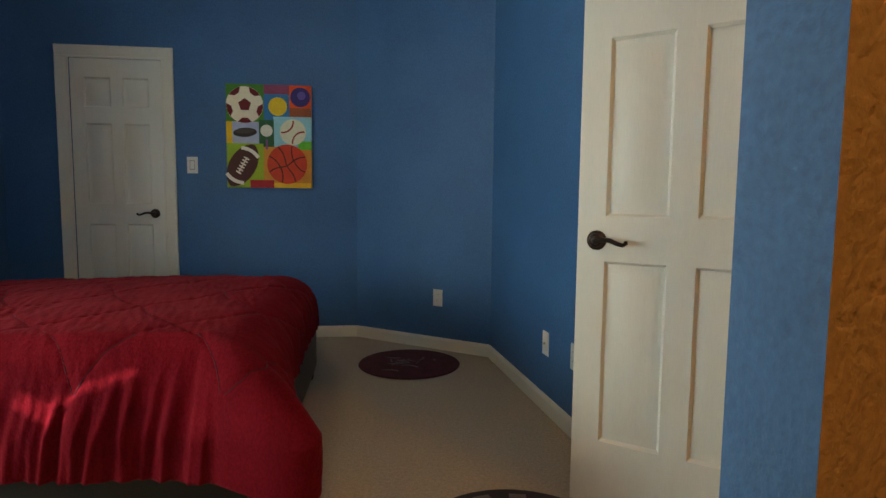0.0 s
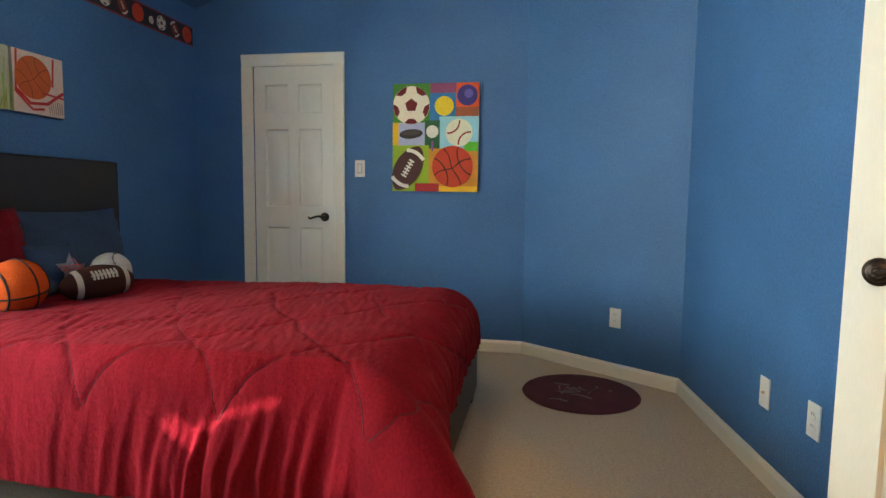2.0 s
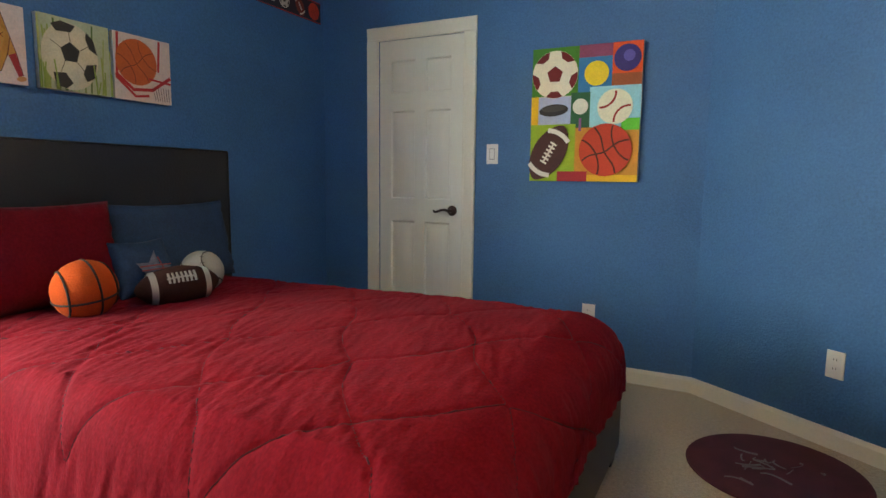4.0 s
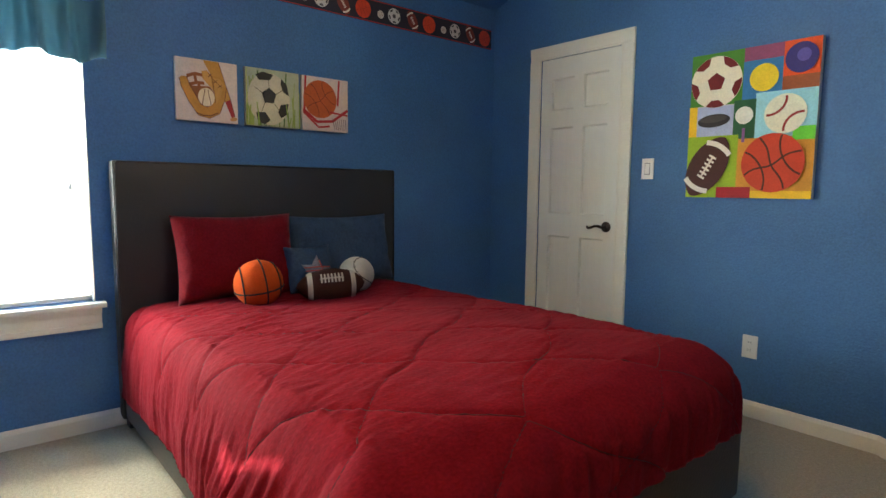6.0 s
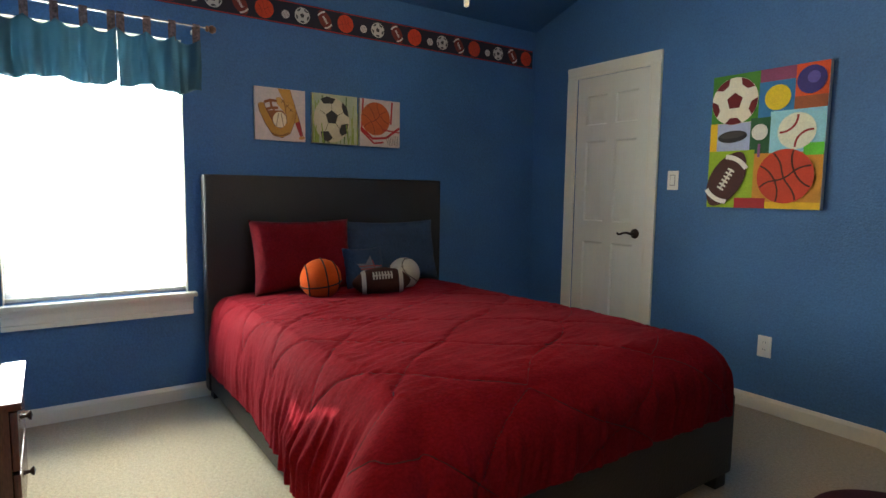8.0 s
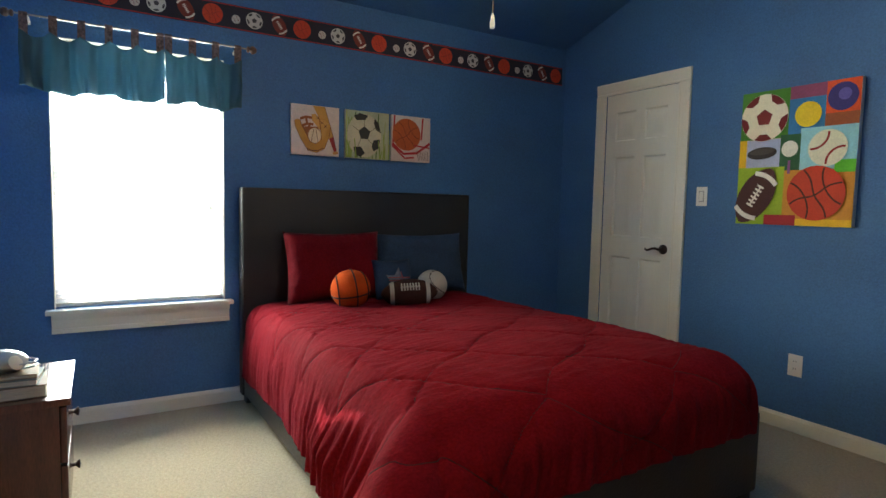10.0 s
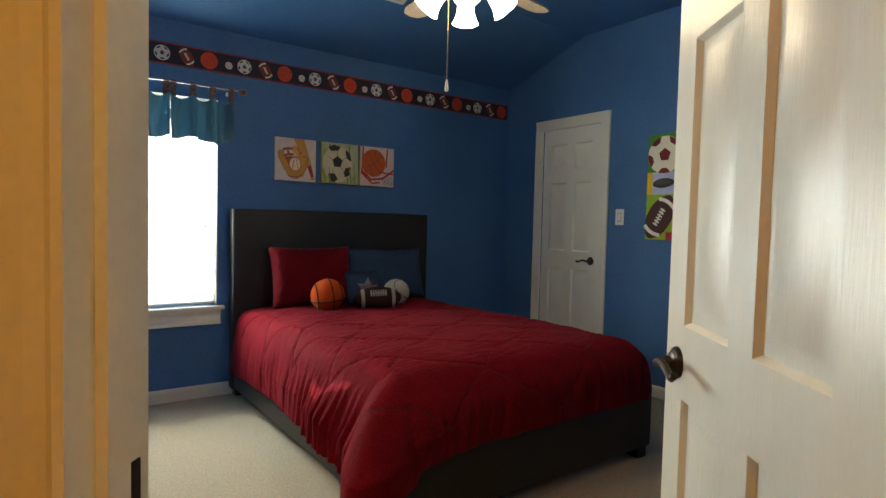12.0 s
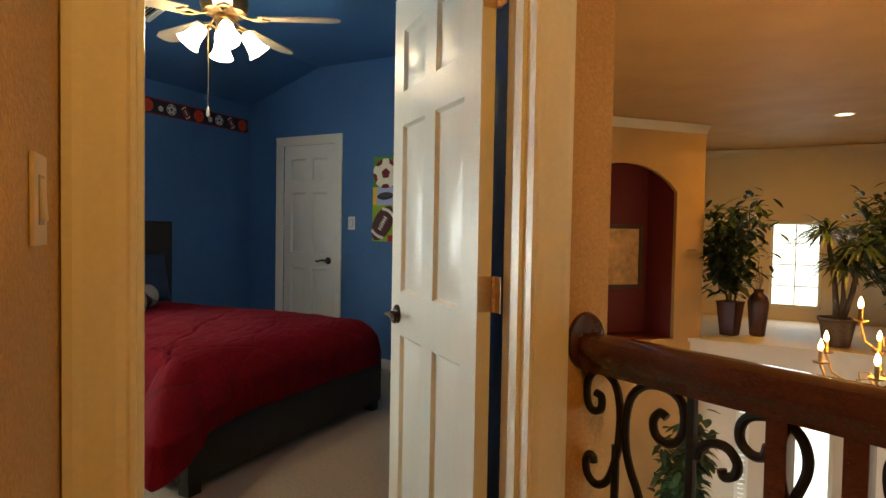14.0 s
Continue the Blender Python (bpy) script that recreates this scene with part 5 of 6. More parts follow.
mr = Matrix(((RD.x, -RD.y, 0, R0.x), (RD.y, RD.x, 0, R0.y), (0, 0, 1, 0), (0, 0, 0, 1)))
prof = [(-0.022, -0.092), (0.022, -0.092), (0.026, -0.070), (0.036, -0.058), (0.040, -0.034), (0.033, -0.010), (0.015, 0.0), (-0.015, 0.0), (-0.033, -0.010), (-0.040, -0.034), (-0.036, -0.058), (-0.026, -0.070)]
bm = bmesh.new()
rows = [[bm.verts.new(mr @ Vector((x, y, RT + z))) for y, z in prof] for x in (0.012, 1.85)]
for k in range(len(prof)):
    j = (k + 1) % len(prof)
    bm.faces.new((rows[0][k], rows[0][j], rows[1][j], rows[1][k]))
bm.faces.new(rows[0][::-1]), bm.faces.new(rows[1])
part("handrail", bm, CHERRY, railing, "polished dark cherry handrail")
bm = bmesh.new()
mw = Matrix.Translation((R0.x, R0.y, RT - 0.022)) @ pose(0, 0, 0, 0, 0, math.degrees(math.atan2(OUT.y, OUT.x))) @ pose(0, 0, 0, 0, 90, 0)
lathe(bm, [(1.0, -0.012), (1.0, 0.008), (0.94, 0.016), (0.7, 0.020), (0.0, 0.021)], 28, mw @ Matrix.Diagonal((0.073, 0.058, 1, 1)))
part("rosette", bm, CHERRY, railing, "oval dark cherry wall rosette")


def scroll(points, r=0.0100):
    bm = bmesh.new()
    tube(bm, [mr @ Vector((x, 0, z + 0.016)) for x, z in points], r, 8)
    part("scroll", bm, IRON, railing, "black wrought iron scroll")


def smooth_run(pts, n=6):
    """A flowing line through points."""
    out = []
    for i in range(len(pts) - 1):
        p0, p1, p2, p3 = (Vector(pts[min(max(i + o, 0), len(pts) - 1)]) for o in (-1, 0, 1, 2))
        for q in range(n):
            t = q / n
            out.append(tuple(0.5 * (2 * p1 + (p2 - p0) * t + (2 * p0 - 5 * p1 + 4 * p2 - p3) * t * t + (3 * p1 - p0 - 3 * p2 + p3) * t ** 3)))
    return out + [tuple(pts[-1])]


for base in (0.0, 0.62, 1.24):
    b_ = base
    # wall-side scroll with two curls and a bowed back
    scroll(smooth_run([(b_ + x, z) for x, z in ((0.042, 0.812), (0.059, 0.806), (0.059, 0.777), (0.037, 0.766), (0.019, 0.782), (0.016, 0.830), (0.034, 0.862), (0.066, 0.868), (0.098, 0.845), (0.112, 0.800), (0.114, 0.744), (0.106, 0.673), (0.083, 0.608), (0.050, 0.586), (0.024, 0.601), (0.016, 0.630), (0.024, 0.652), (0.038, 0.652), (0.041, 0.637))]))
    # tall arch that curls inwards
    scroll(smooth_run([(b_ + x, z) for x, z in ((0.235, 0.802), (0.218, 0.809), (0.202, 0.786), (0.210, 0.755), (0.241, 0.745), (0.268, 0.767), (0.276, 0.811), (0.265, 0.848), (0.232, 0.866), (0.184, 0.862), (0.146, 0.830), (0.131, 0.777), (0.131, 0.711), (0.145, 0.656), (0.173, 0.590), (0.205, 0.450), (0.215, 0.300), (0.240, 0.170), (0.262, 0.150), (0.240, 0.120))]))
    scroll(smooth_run([(b_ + x, z) for x, z in ((0.104, 0.700), (0.100, 0.500), (0.070, 0.300), (0.030, 0.200), (0.004, 0.165), (0.010, 0.120), (0.040, 0.125), (0.034, 0.155))]))
    # small scroll off the bar
    scroll(smooth_run([(b_ + x, z) for x, z in ((0.306, 0.735), (0.312, 0.757), (0.336, 0.777), (0.369, 0.777), (0.390, 0.752), (0.385, 0.727), (0.365, 0.717), (0.359, 0.731))]))
    scroll(smooth_run([(b_ + x, z) for x, z in ((0.300, 0.250), (0.325, 0.200), (0.360, 0.195), (0.388, 0.240), (0.372, 0.283), (0.345, 0.273), (0.352, 0.247))]))
    # large C scroll
    scroll(smooth_run([(b_ + x, z) for x, z in ((0.446, 0.806), (0.439, 0.783), (0.417, 0.779), (0.395, 0.798), (0.394, 0.829), (0.411, 0.852), (0.451, 0.862), (0.490, 0.852), (0.511, 0.822), (0.515, 0.782), (0.500, 0.734), (0.480, 0.690), (0.430, 0.610), (0.402, 0.500), (0.425, 0.400), (0.470, 0.380), (0.485, 0.430), (0.455, 0.450))]))
    for x, w, mat in ((0.293, 0.0085, IRON), (0.467, 0.019, CHERRY), (0.593, 0.019, CHERRY)):
        bm = bmesh.new()
        box(bm, x + b_ - w, x + b_ + w, -w, w, 0.0, RT - 0.085, 0.002, mr)
        part("baluster", bm, mat, railing)
bm = bmesh.new()
box(bm, 0.02, 1.85, -0.014, 0.014, 0.045, 0.062, 0.003, mr)
part("bottom_bar", bm, IRON, railing)

# ---- atrium beyond the rail ----
LOW = -2.95
bm = bmesh.new()
box(bm, -4.2, 9.2, 0.0, 12.2, LOW - 0.15, LOW)
structure("floor_lower", bm, material("tan_stone_tile", (0.36, 0.28, 0.19), 0.4, vary=0.15, grain=12, patch=1.2, bump=0.05), "tan tiled floor of the lower storey")
# wall with the arched opening, at forty-five degrees
N0, N1 = Vector((-3.2, 3.8)), Vector((1.667, 8.667))
NA = (N1 - N0).normalized()
NO = Vector((NA.y, -NA.x))
bm = bmesh.new()
mn = Matrix(((NA.x, NO.x, 0, N0.x), (NA.y, NO.y, 0, N0.y), (0, 0, 1, 0), (0, 0, 0, 1)))
long = (N1 - N0).length
edge_r = (Vector((1.348, 8.348)) - N0).dot(NA)
half_w = 0.80
cx_, spring, rise, sillz = edge_r - half_w, 1.80, 0.36, -0.185
rad = (half_w ** 2 + rise ** 2) / (2 * rise)
cz_ = spring + rise - rad
a1 = math.asin(half_w / rad)
arch = [(cx_ + rad * math.sin(-a1 + 2 * a1 * k / 16), cz_ + rad * math.cos(-a1 + 2 * a1 * k / 16)) for k in range(17)]


def slab(bm, outline, y0, y1, m):
    lo, hi = ([bm.verts.new(m @ Vector((x, y, z))) for x, z in outline] for y in (y0, y1))
    bm.faces.new(lo), bm.faces.new(hi[::-1])
    for k in range(len(outline)):
        j = (k + 1) % len(outline)
        bm.faces.new((lo[k], hi[k], hi[j], lo[j]))


slab(bm, [(0, LOW), (cx_ - half_w, LOW), (cx_ - half_w, CEIL), (0, CEIL)], -0.06, 0, mn)
slab(bm, [(cx_ + half_w, LOW), (long, LOW), (long, CEIL), (cx_ + half_w, CEIL)], -0.06, 0, mn)
slab(bm, [(cx_ - half_w, LOW), (cx_ + half_w, LOW), (cx_ + half_w, sillz), (cx_ - half_w, sillz)], -0.06, 0, mn)
for (xa, za), (xb, zb) in zip(arch, arch[1:]):
    slab(bm, [(xa, za), (xb, zb), (xb, CEIL), (xa, CEIL)], -0.06, 0, mn)
structure("wall_arch", bm, TAN, "tan wall with an arched opening")
bm = bmesh.new()
slab(bm, [(cx_ - 1.4, sillz - 0.1), (cx_ + 1.0, sillz - 0.1), (cx_ + 1.0, CEIL), (cx_ - 1.4, CEIL)], -0.75, -0.65, mn)
slab(bm, [(cx_ + half_w + 0.02, sillz - 0.1), (cx_ + half_w + 0.1, sillz - 0.1), (cx_ + half_w + 0.1, CEIL), (cx_ + half_w + 0.02, CEIL)], -0.64, -0.065, mn)
slab(bm, [(cx_ - 1.4, sillz - 0.1), (cx_ + 1.0, sillz - 0.1), (cx_ + 1.0, sillz - 0.01), (cx_ - 1.4, sillz - 0.01)], -0.645, -0.065, mn)
# unseen end cap, added to keep sunlight off the red wall
slab(bm, [(cx_ - 1.4, sillz - 0.1), (cx_ - 1.3, sillz - 0.1), (cx_ - 1.3, CEIL), (cx_ - 1.4, CEIL)], -0.64, -0.065, mn)
structure("wall_red", bm, RED_WALL, "dark red wall seen through the arch")
fp = thing("framed_picture", "framed tan picture on the dark red wall", "picture")
FRAME = material("dark_gilt_frame", (0.10, 0.055, 0.025), 0.4, vary=0.2, grain=60)
pxc, pzc, pw_, ph_ = cx_ + 0.34, 0.90, 0.80, 0.92
bm = bmesh.new()
for x0, x1, z0, z1 in ((-pw_ / 2, pw_ / 2, ph_ / 2 - 0.06, ph_ / 2), (-pw_ / 2, pw_ / 2, -ph_ / 2, -ph_ / 2 + 0.06), (-pw_ / 2, -pw_ / 2 + 0.06, -ph_ / 2 + 0.06, ph_ / 2 - 0.06), (pw_ / 2 - 0.06, pw_ / 2, -ph_ / 2 + 0.06, ph_ / 2 - 0.06)):
    box(bm, pxc + x0, pxc + x1, -0.648, -0.610, pzc + z0, pzc + z1, 0.006, mn)
part("frame", bm, FRAME, fp)
bm = bmesh.new()
box(bm, pxc - pw_ / 2 + 0.06, pxc + pw_ / 2 - 0.06, -0.648, -0.635, pzc - ph_ / 2 + 0.06, pzc + ph_ / 2 - 0.06, 0, mn)
part("print", bm, material("tan_print_paper", (0.66, 0.40, 0.15), 0.7, vary=0.25, grain=9, patch=3, bump=0), fp)

# two unseen walls, added to stop the sun from leaking into the stairwell
wall("wall_atrium_west", (-4.0, 12.0), (-4.0, 3.6), CREAM, "unseen cream wall added to keep the sun out of the stairwell", z0=LOW)
wall("wall_atrium_south", (-4.0, 3.6), (-2.43, 3.6), CREAM, "unseen cream wall added to keep the sun out of the stairwell", z0=LOW)

# ledge with plants, its window wall and the lower windows
LX0, LX1, LY0, LY1 = 1.45, 7.2, 8.55, 11.30
LZ = -0.185
bm = bmesh.new()
box(bm, LX0 - 0.2, LX1, LY0, LY1, LZ - 0.30, LZ)
box(bm, LX0 - 0.2, LX1, LY0 - 0.03, LY0, LZ - 0.05, LZ + 0.004, 0.004)
structure("plant_ledge", bm, CREAM, "cream painted ledge that carries potted plants")
WBX = (2.58, 3.335, 0.03, 1.480)
wall("wall_ledge", (LX1, LY1), (LX0 - 0.3, LY1), CREAM, "cream wall with a bright window behind the plants", z0=LOW, holes=[(LX1 - WBX[1], LX1 - WBX[0], WBX[2], WBX[3])])
wall("wall_atrium_right", (LX1, -1.3), (LX1, LY1), CREAM, "cream wall of the stairwell", z0=LOW)
wall("wall_ledge_return", (1.50, LY1), (1.50, 8.60), CREAM, "cream return wall beside the ledge", thick=0.10, z0=LZ)
LWIN = [(2.66, 3.26), (4.0, 4.7), (2.14, 2.30), (5.2, 5.9)]
wall("wall_lower", (LX1, LY0 + 0.25), (LX0 - 0.6, LY0 + 0.25), CREAM, "cream lower wall with tall windows", z0=LOW, z1=LZ - 0.302,
     holes=sorted((LX1 - b, LX1 - a, LOW + 0.35, -1.03) for a, b in LWIN))
GLOW2 = material("bright_garden_distance", (0.9, 0.95, 0.9), 1.0, vary=0.06, grain=3, patch=1.5, bump=0, emit=(0.93, 1.0, 0.95), power=2.2)
for y, z0, z1 in ((LY1 + 0.6, -0.6, 2.2), (LY0 + 0.75, LOW, -0.6)):
    bm = bmesh.new()
    box(bm, 1.2, 7.1, y, y + 0.02, z0, z1)
    tagged(finish("backdrop", bm, GLOW2), "", "", "", "structure")
LEAF = material("dark_green_leaf", (0.030, 0.060, 0.020), 0.45, vary=0.35, grain=30, patch=8, bump=0.1)
LEAF2 = material("variegated_leaf", (0.06, 0.075, 0.022), 0.45, vary=0.5, grain=24, patch=10, bump=0.1)


def window_bars(name, x0, x1, z0, z1, y, nx, nz_, label):
    bm = bmesh.new()
    f = 0.045
    for a, b, c, d in ((x0, x0 + f, z0, z1), (x1 - f, x1, z0, z1), (x0 + f, x1 - f, z0, z0 + f), (x0 + f, x1 - f, z1 - f, z1)):
        box(bm, a, b, y, y + 0.04, c, d, 0.003)
    for k in range(1, nx):
        x = x0 + (x1 - x0) * k / nx
        box(bm, x - 0.008, x + 0.008, y + 0.01, y + 0.03, z0 + f, z1 - f)
    for k in range(1, nz_):
        zz = z0 + (z1 - z0) * k / nz_
        box(bm, x0 + f, x1 - f, y + 0.012, y + 0.028, zz - 0.008, zz + 0.008)
    w = structure(name, bm, WHITE, label)
    bm = bmesh.new()
    box(bm, x0 + f, x1 - f, y + 0.018, y + 0.022, z0 + f, z1 - f)
    p = part("pane", bm, glass, w, "clear glass pane", False)
    p.visible_shadow = False


window_bars("window_2", WBX[0], WBX[1], WBX[2], WBX[3], LY1 + 0.04, 2, 4, "white window with muntins above the ledge")
bm = bmesh.new()
for a, b, c, d in ((WBX[0] - 0.08, WBX[0], WBX[2] - 0.08, WBX[3] + 0.0), (WBX[1], WBX[1] + 0.08, WBX[2] - 0.08, WBX[3] + 0.0), (WBX[0], WBX[1], WBX[2] - 0.10, WBX[2])):
    box(bm, a, b, LY1 - 0.02, LY1 - 0.001, c, d, 0.003)
structure("trim_window", bm, CREAM, "cream window trim above the ledge")
for k, (a, b) in enumerate(LWIN):
    window_bars("window_%d" % (3 + k), a, b, LOW + 0.35, -1.03, LY0 + 0.29, 1, 1, "tall white lower window")
for x0, x1 in ((2.14, 2.30), (4.0, 4.7)):
    sh = thing("window_shutter", "white louvred plantation shutter over a lower window", "shutter", "plantation shutters")
    bm = bmesh.new()
    for a, b, c, d in ((x0, x0 + 0.03, LOW + 0.35, -1.03), (x1 - 0.03, x1, LOW + 0.35, -1.03), (x0 + 0.03, x1 - 0.03, -1.08, -1.03), (x0 + 0.03, x1 - 0.03, LOW + 0.35, LOW + 0.40)):
        box(bm, a, b, LY0 + 0.215, LY0 + 0.245, c, d, 0.002)
    part("shutter_frame", bm, WHITE, sh)
    for q in range(22):
        bm = bmesh.new()
        box(bm, x0 + 0.03, x1 - 0.03, -0.030, 0.030, -0.004, 0.004, 0.001, Matrix.Translation((0, LY0 + 0.23, LOW + 0.43 + q * 0.066)) @ pose(0, 0, 0, 35))
        part("louvre", bm, WHITE, sh)


def crown(a, b, side):
    a, b = Vector((*a, 0)), Vector((*b, 0))
    d = (b - a).normalized()
    n = Vector((-d.y, d.x, 0)) * side
    bm = bmesh.new()
    prof = [(0, -0.11), (0.012, -0.11), (0.018, -0.095), (0.045, -0.05), (0.075, -0.022), (0.085, -0.012), (0.085, 0), (0, 0)]
    rows = [[bm.verts.new(e + n * o + Vector((0, 0, CEIL - 0.002 + z))) for o, z in prof] for e in (a, b)]
    for k in range(len(prof)):
        j = (k + 1) % len(prof)
        bm.faces.new((rows[0][k], rows[0][j], rows[1][j], rows[1][k]))
    bm.faces.new(rows[0]), bm.faces.new(rows[1][::-1])
    structure("trim_crown", bm, CREAM, "cream crown moulding")


crown(tuple(N0 + NO * 0.001), tuple(N1 + NO * 0.001), -1)
crown((1.51, LY1 - 0.001), (LX1, LY1 - 0.001), -1)


def leaf_at(bm, base, way, length, width, droop, up=Vector((0, 0, 1))):
    """One blade-shaped leaf that bends down towards its tip."""
    way = Vector(way).normalized()
    side = way.cross(up)
    side = side.normalized() if side.length > 1e-3 else Vector((1, 0, 0))
    rows = []
    for t, w in ((0, 0.25), (0.3, 0.9), (0.6, 1.0), (0.85, 0.55), (1.0, 0.04)):
        c = Vector(base) + way * (length * t) - Vector((0, 0, droop * length * t * t))
        rows.append((bm.verts.new(c - side * width * w / 2), bm.verts.new(c + Vector((0, 0, -0.12 * width * w))), bm.verts.new(c + side * width * w / 2)))
    for a, b in zip(rows, rows[1:]):
        bm.faces.new((a[0], a[1], b[1], b[0])), bm.faces.new((a[1], a[2], b[2], b[1]))


POT = material("dark_brown_glazed_pot", (0.065, 0.022, 0.016), 0.35, vary=0.25, grain=40, patch=9)
BASKET = material("woven_brown_pot", (0.12, 0.07, 0.035), 0.7, vary=0.35, grain=60, patch=20, bump=0.8, bump_scale=60)
BARK = material("grey_brown_bark", (0.11, 0.075, 0.045), 0.85, vary=0.35, grain=50, patch=10, bump=0.8)


def tree_plant(place, pot_r, pot_h, height, spread, seed, label, pot_mat=POT, low_leaves=True):
    th = thing("potted_plant", label, "plant", m=Matrix.Translation(place))
    rs = random.Random(seed)
    bm = bmesh.new()
    lathe(bm, [(pot_r * 0.70, 0), (pot_r, pot_h - 0.03), (pot_r * 1.06, pot_h - 0.03), (pot_r * 1.06, pot_h), (pot_r * 0.9, pot_h), (pot_r * 0.88, pot_h - 0.05), (0, pot_h - 0.05)], 4 if pot_mat is POT else 24, pose(0, 0, 0, 0, 0, 20))
    part("pot", bm, pot_mat, th, smooth=pot_mat is not POT)
    tips = []
    for k in range(5):
        a = rs.uniform(0, 6.28)
        bm = bmesh.new()
        end = Vector((spread * 0.45 * math.cos(a), spread * 0.45 * math.sin(a), pot_h + height * rs.uniform(0.6, 0.95)))
        pts = [Vector((0.03 * math.cos(a), 0.03 * math.sin(a), pot_h - 0.06)).lerp(end, q / 5) + Vector((rs.uniform(-0.03, 0.03), rs.uniform(-0.03, 0.03), 0)) for q in range(6)]
        tube(bm, pts, 0.014, 6, (1, 0.35))
        part("stem", bm, BARK, th)
        tips += pts[2:]
    bm = bmesh.new()
    for k in range(900):
        b = rs.choice(tips) + Vector((rs.gauss(0, spread * 0.20), rs.gauss(0, spread * 0.20), rs.gauss(0, height * 0.09)))
        a = rs.uniform(0, 6.28)
        leaf_at(bm, b, (math.cos(a), math.sin(a), rs.uniform(-0.5, 0.4)), rs.uniform(0.12, 0.21), rs.uniform(0.055, 0.09), 0.4)
    tagged(part("foliage", bm, LEAF, th, "dark green leaves", smooth=False), kind="stuff")
    if low_leaves:
        for k in range(13):
            a = 2 * math.pi * k / 13 + rs.uniform(-0.2, 0.2)
            bm = bmesh.new()
            leaf_at(bm, (0.02 * math.cos(a), 0.02 * math.sin(a), pot_h + rs.uniform(0.05, 0.5)), (math.cos(a), math.sin(a), rs.uniform(0.2, 0.9)), rs.uniform(0.38, 0.52), rs.uniform(0.13, 0.18), 0.6)
            part("broad_leaf", bm, LEAF2, th, "broad variegated leaf")
    return th


def palm(place, label):
    th = thing("potted_palm", label, "plant", m=Matrix.Translation(place))
    rs = random.Random(12)
    bm = bmesh.new()
    lathe(bm, [(0.15, 0), (0.20, 0.30), (0.225, 0.33), (0.225, 0.37), (0.19, 0.37), (0.185, 0.32), (0, 0.32)], 28)
    part("pot", bm, BASKET, th, "woven brown pot")
    for dx, dy, top in ((0.05, 0.0, 1.10), (-0.07, 0.03, 1.50), (0.16, -0.02, 1.30)):
        bm = bmesh.new()
        pts = [Vector((dx * 0.25 + dx * q / 5 * 1.4 + 0.02 * math.sin(q), dy * q / 5, 0.30 + (top - 0.30) * q / 5)) for q in range(6)]
        tube(bm, pts, 0.036, 10, (1.1, 0.7))
        part("trunk", bm, BARK, th)
        for k in range(72):
            a = rs.uniform(0, 6.28)
            bm2 = bmesh.new()
            leaf_at(bm2, pts[-1] + Vector((0, 0, rs.uniform(-0.08, 0.02))), (math.cos(a), math.sin(a), rs.uniform(-0.1, 1.3)), rs.uniform(0.36, 0.58), 0.046, rs.uniform(0.35, 0.9))
            part("frond", bm2, LEAF, th)
    return th


tree_plant((2.02, 9.15, LZ + 0.001), 0.19, 0.48, 1.36, 0.78, 3, "leafy artificial tree in a dark square pot on the ledge")
palm((3.27, 9.00, LZ + 0.001), "spiky palm with several trunks in a woven pot on the ledge")
tree_plant((4.15, 9.70, LZ + 0.001), 0.19, 0.45, 1.90, 0.80, 9, "tall leafy artificial tree on the ledge", BASKET, False)
vase = new("floor_vase")
tagged(vase, "tall dark brown glazed vase with thin twigs on the ledge", "vase")
vase.matrix_world = Matrix.Translation((2.37, 9.28, LZ + 0.001))
bm = bmesh.new()
lathe(bm, [(0.085, 0), (0.10, 0.02), (0.125, 0.30), (0.14, 0.48), (0.12, 0.56), (0.07, 0.60), (0.06, 0.63), (0.075, 0.66), (0.06, 0.66), (0.05, 0.62), (0.0, 0.5)], 24)
part("body", bm, POT, vase)
rs = random.Random(2)
for k in range(7):
    bm = bmesh.new()
    tube(bm, [(0, 0, 0.55), (rs.uniform(-0.05, 0.05), rs.uniform(-0.05, 0.05), 0.8), (rs.uniform(-0.18, 0.18), rs.uniform(-0.15, 0.15), rs.uniform(0.95, 1.2))], 0.004, 5, (1, 0.4))
    part("twig", bm, BARK, vase)
tree_plant((1.60, 7.15, LOW + 0.001), 0.22, 0.50, 1.45, 0.34, 21, "bushy dark plant in the lower room", POT, False)

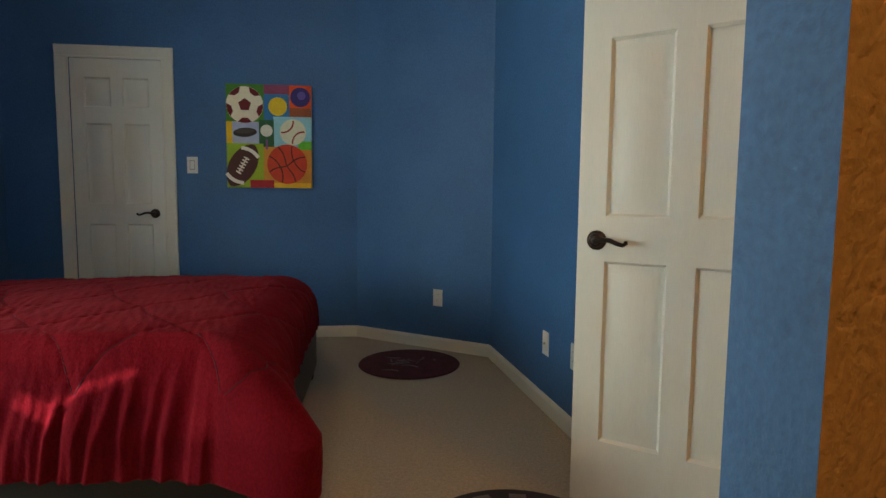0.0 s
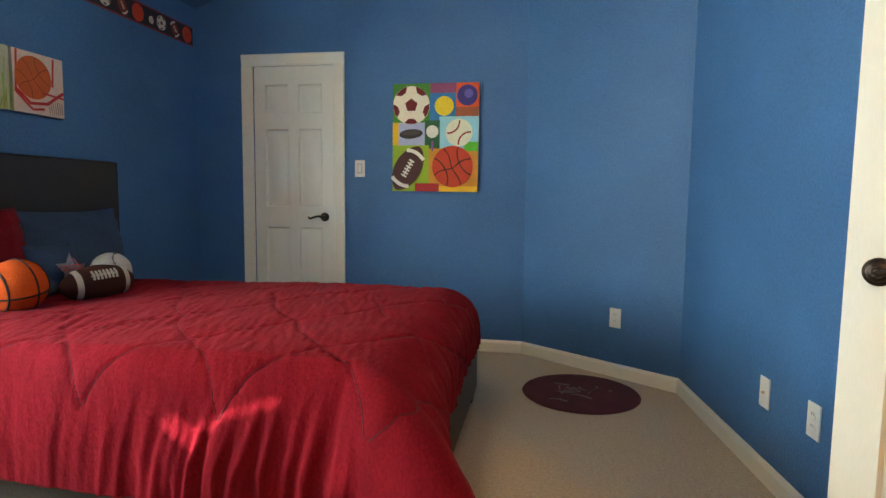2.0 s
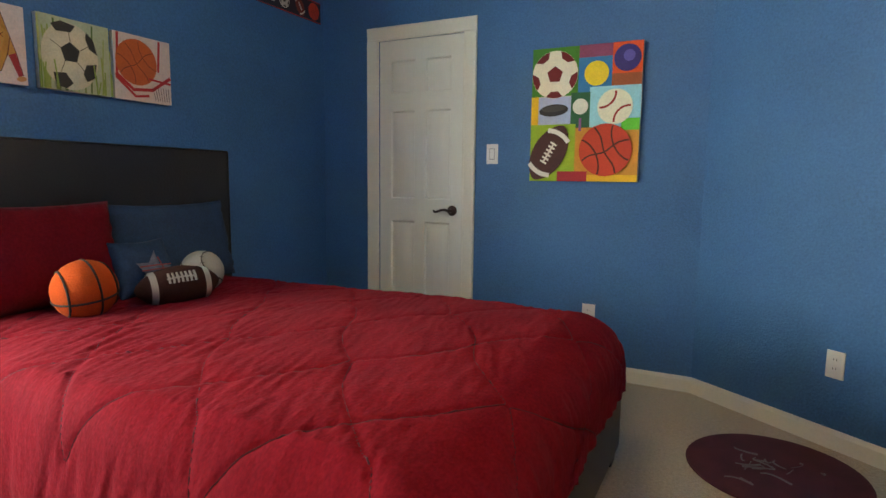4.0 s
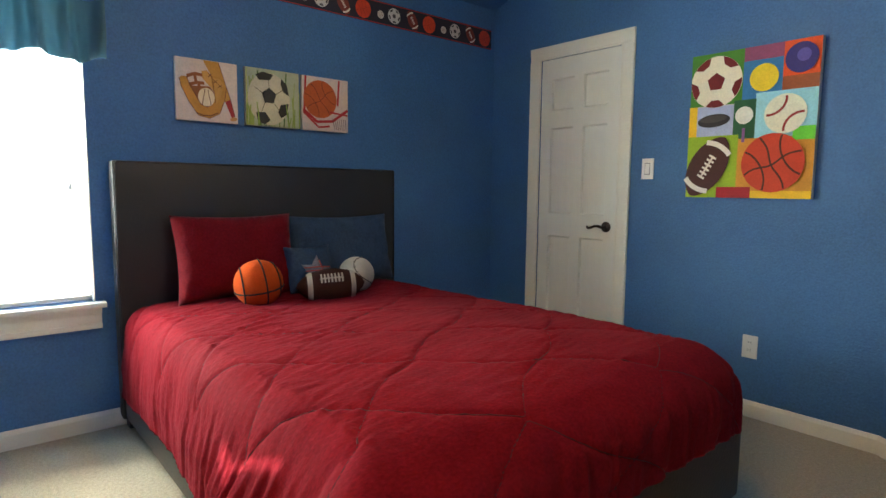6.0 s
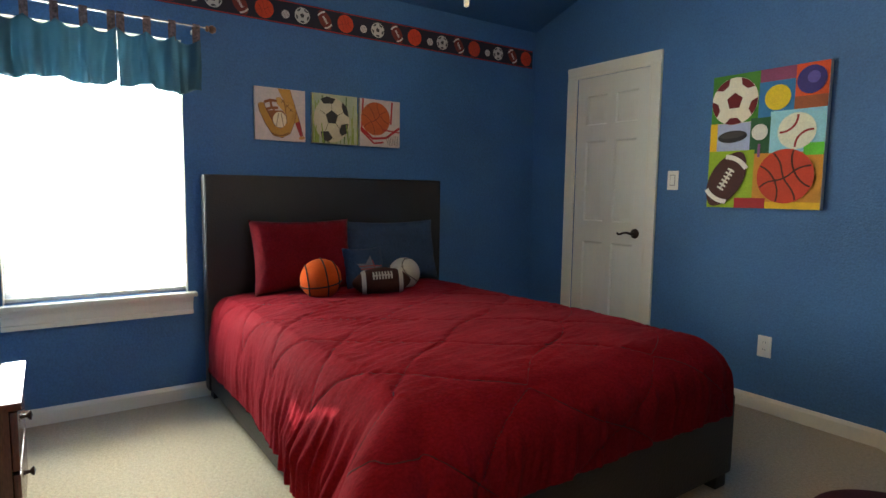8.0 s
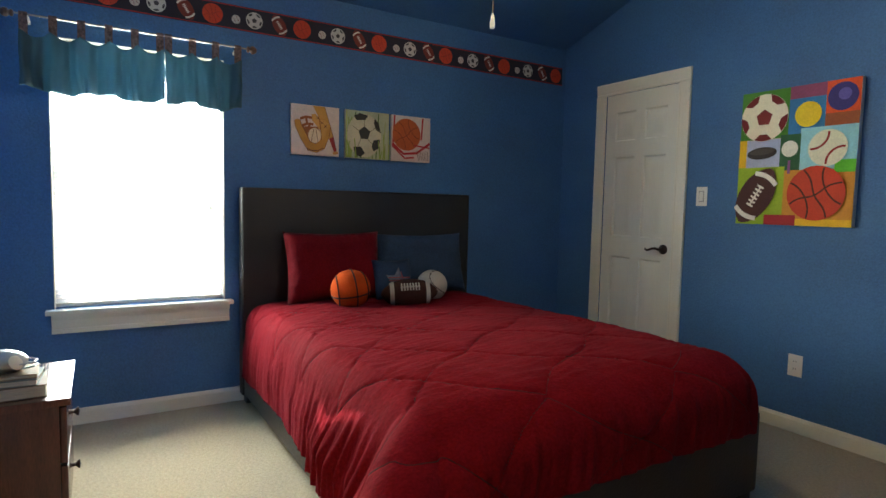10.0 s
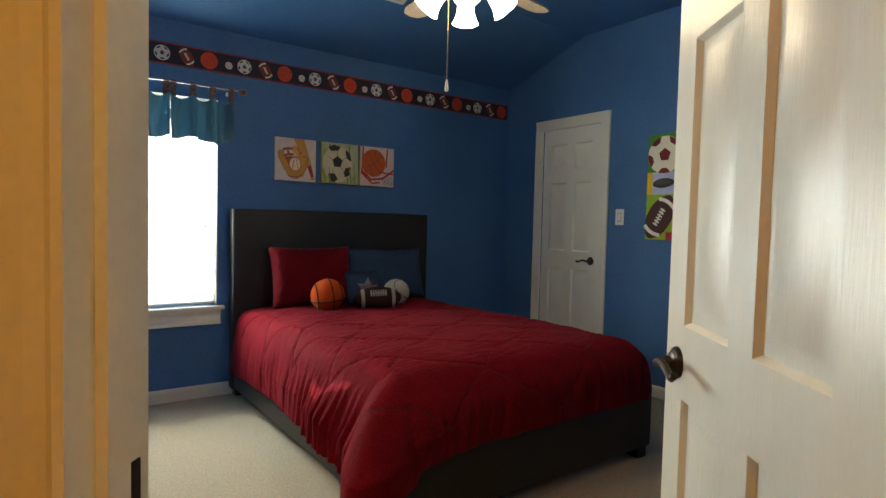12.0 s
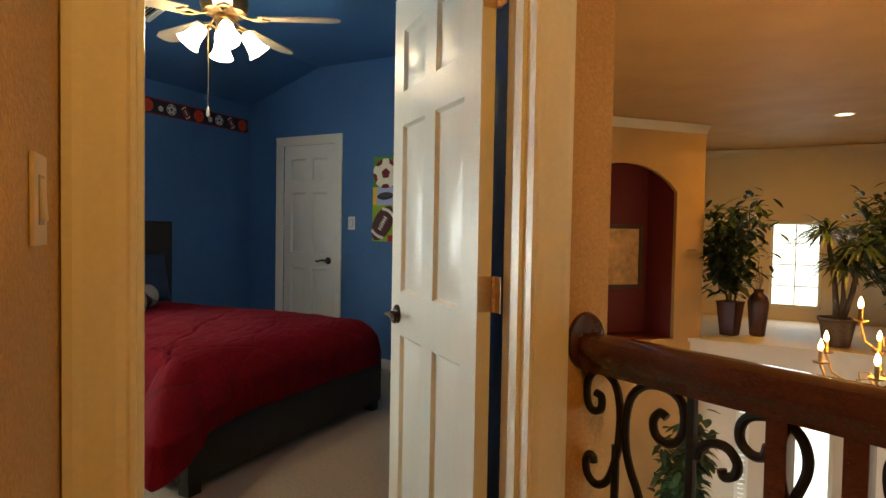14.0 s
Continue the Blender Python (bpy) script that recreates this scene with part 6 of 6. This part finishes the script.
# ---- chandelier ----
GILT = material("antique_gilt_iron", (0.24, 0.15, 0.06), 0.4, 0.7, vary=0.25, grain=50, patch=12, bump=0.1)
FLAME = material("lit_candle_bulb", (1.0, 0.8, 0.5), 0.4, vary=0.01, bump=0, emit=(1.0, 0.62, 0.22), power=24.0)
SLEEVE = material("cream_candle_sleeve", (0.35, 0.24, 0.12), 0.6, vary=0.1)
CH = Vector((2.97, 3.84, 0.0))
ch = thing("chandelier", "gilt iron chandelier with two tiers of lit candle bulbs", "chandelier")
bm = bmesh.new()
lathe(bm, [(0.0, 0.30), (0.02, 0.32), (0.05, 0.36), (0.03, 0.42), (0.018, 0.48), (0.045, 0.56), (0.05, 0.62), (0.02, 0.70), (0.016, 0.82), (0.035, 0.90), (0.012, 0.98), (0.008, 1.05)], 20, Matrix.Translation(CH))
part("stem", bm, GILT, ch)
bm = bmesh.new()
for k in range(40):
    zz = 1.05 + 0.042 * k
    m = Matrix.Translation(CH + Vector((0, 0, zz))) @ pose(0, 0, 0, 90, 0, 90 * (k % 2))
    tube(bm, [m @ Vector((0.010 * math.cos(radians(q * 45)), 0.024 * math.sin(radians(q * 45)), 0)) for q in range(9)], 0.003, 5)
part("chain", bm, GILT, ch)
for n_, reach, z0 in ((8, 0.46, 0.50), (4, 0.28, 0.74)):
    for k in range(n_):
        a = radians(360 / n_ * k + 12)
        c, s = math.cos(a), math.sin(a)

        def pt(r, z_):
            return CH + Vector((r * c, r * s, z_))

        bm = bmesh.new()
        tube(bm, [pt(0.03, z0 + 0.02), pt(reach * 0.35, z0 - 0.10), pt(reach * 0.65, z0 - 0.13), pt(reach * 0.92, z0 - 0.07), pt(reach, z0 + 0.03)], 0.007, 7)
        tube(bm, [pt(reach * 0.40, z0 - 0.09), pt(reach * 0.5, z0 - 0.03), pt(reach * 0.62, z0 - 0.04), pt(reach * 0.60, z0 - 0.09)], 0.005, 6)
        arm = part("arm", bm, GILT, ch)
        bm = bmesh.new()
        lathe(bm, [(0.008, 0), (0.034, 0.008), (0.040, 0.016), (0.036, 0.018), (0.010, 0.014)], 16, Matrix.Translation(pt(reach, z0 + 0.03)))
        part("drip_pan", bm, GILT, arm)
        bm = bmesh.new()
        lathe(bm, [(0.011, 0.014), (0.011, 0.075), (0.0, 0.076)], 12, Matrix.Translation(pt(reach, z0 + 0.03)))
        part("candle", bm, SLEEVE, arm)
        bm = bmesh.new()
        lathe(bm, [(0.006, 0.076), (0.014, 0.092), (0.012, 0.112), (0.005, 0.132), (0.0, 0.142)], 12, Matrix.Translation(pt(reach, z0 + 0.03)))
        part("bulb", bm, FLAME, arm, "lit flame-shaped bulb", smooth="all")
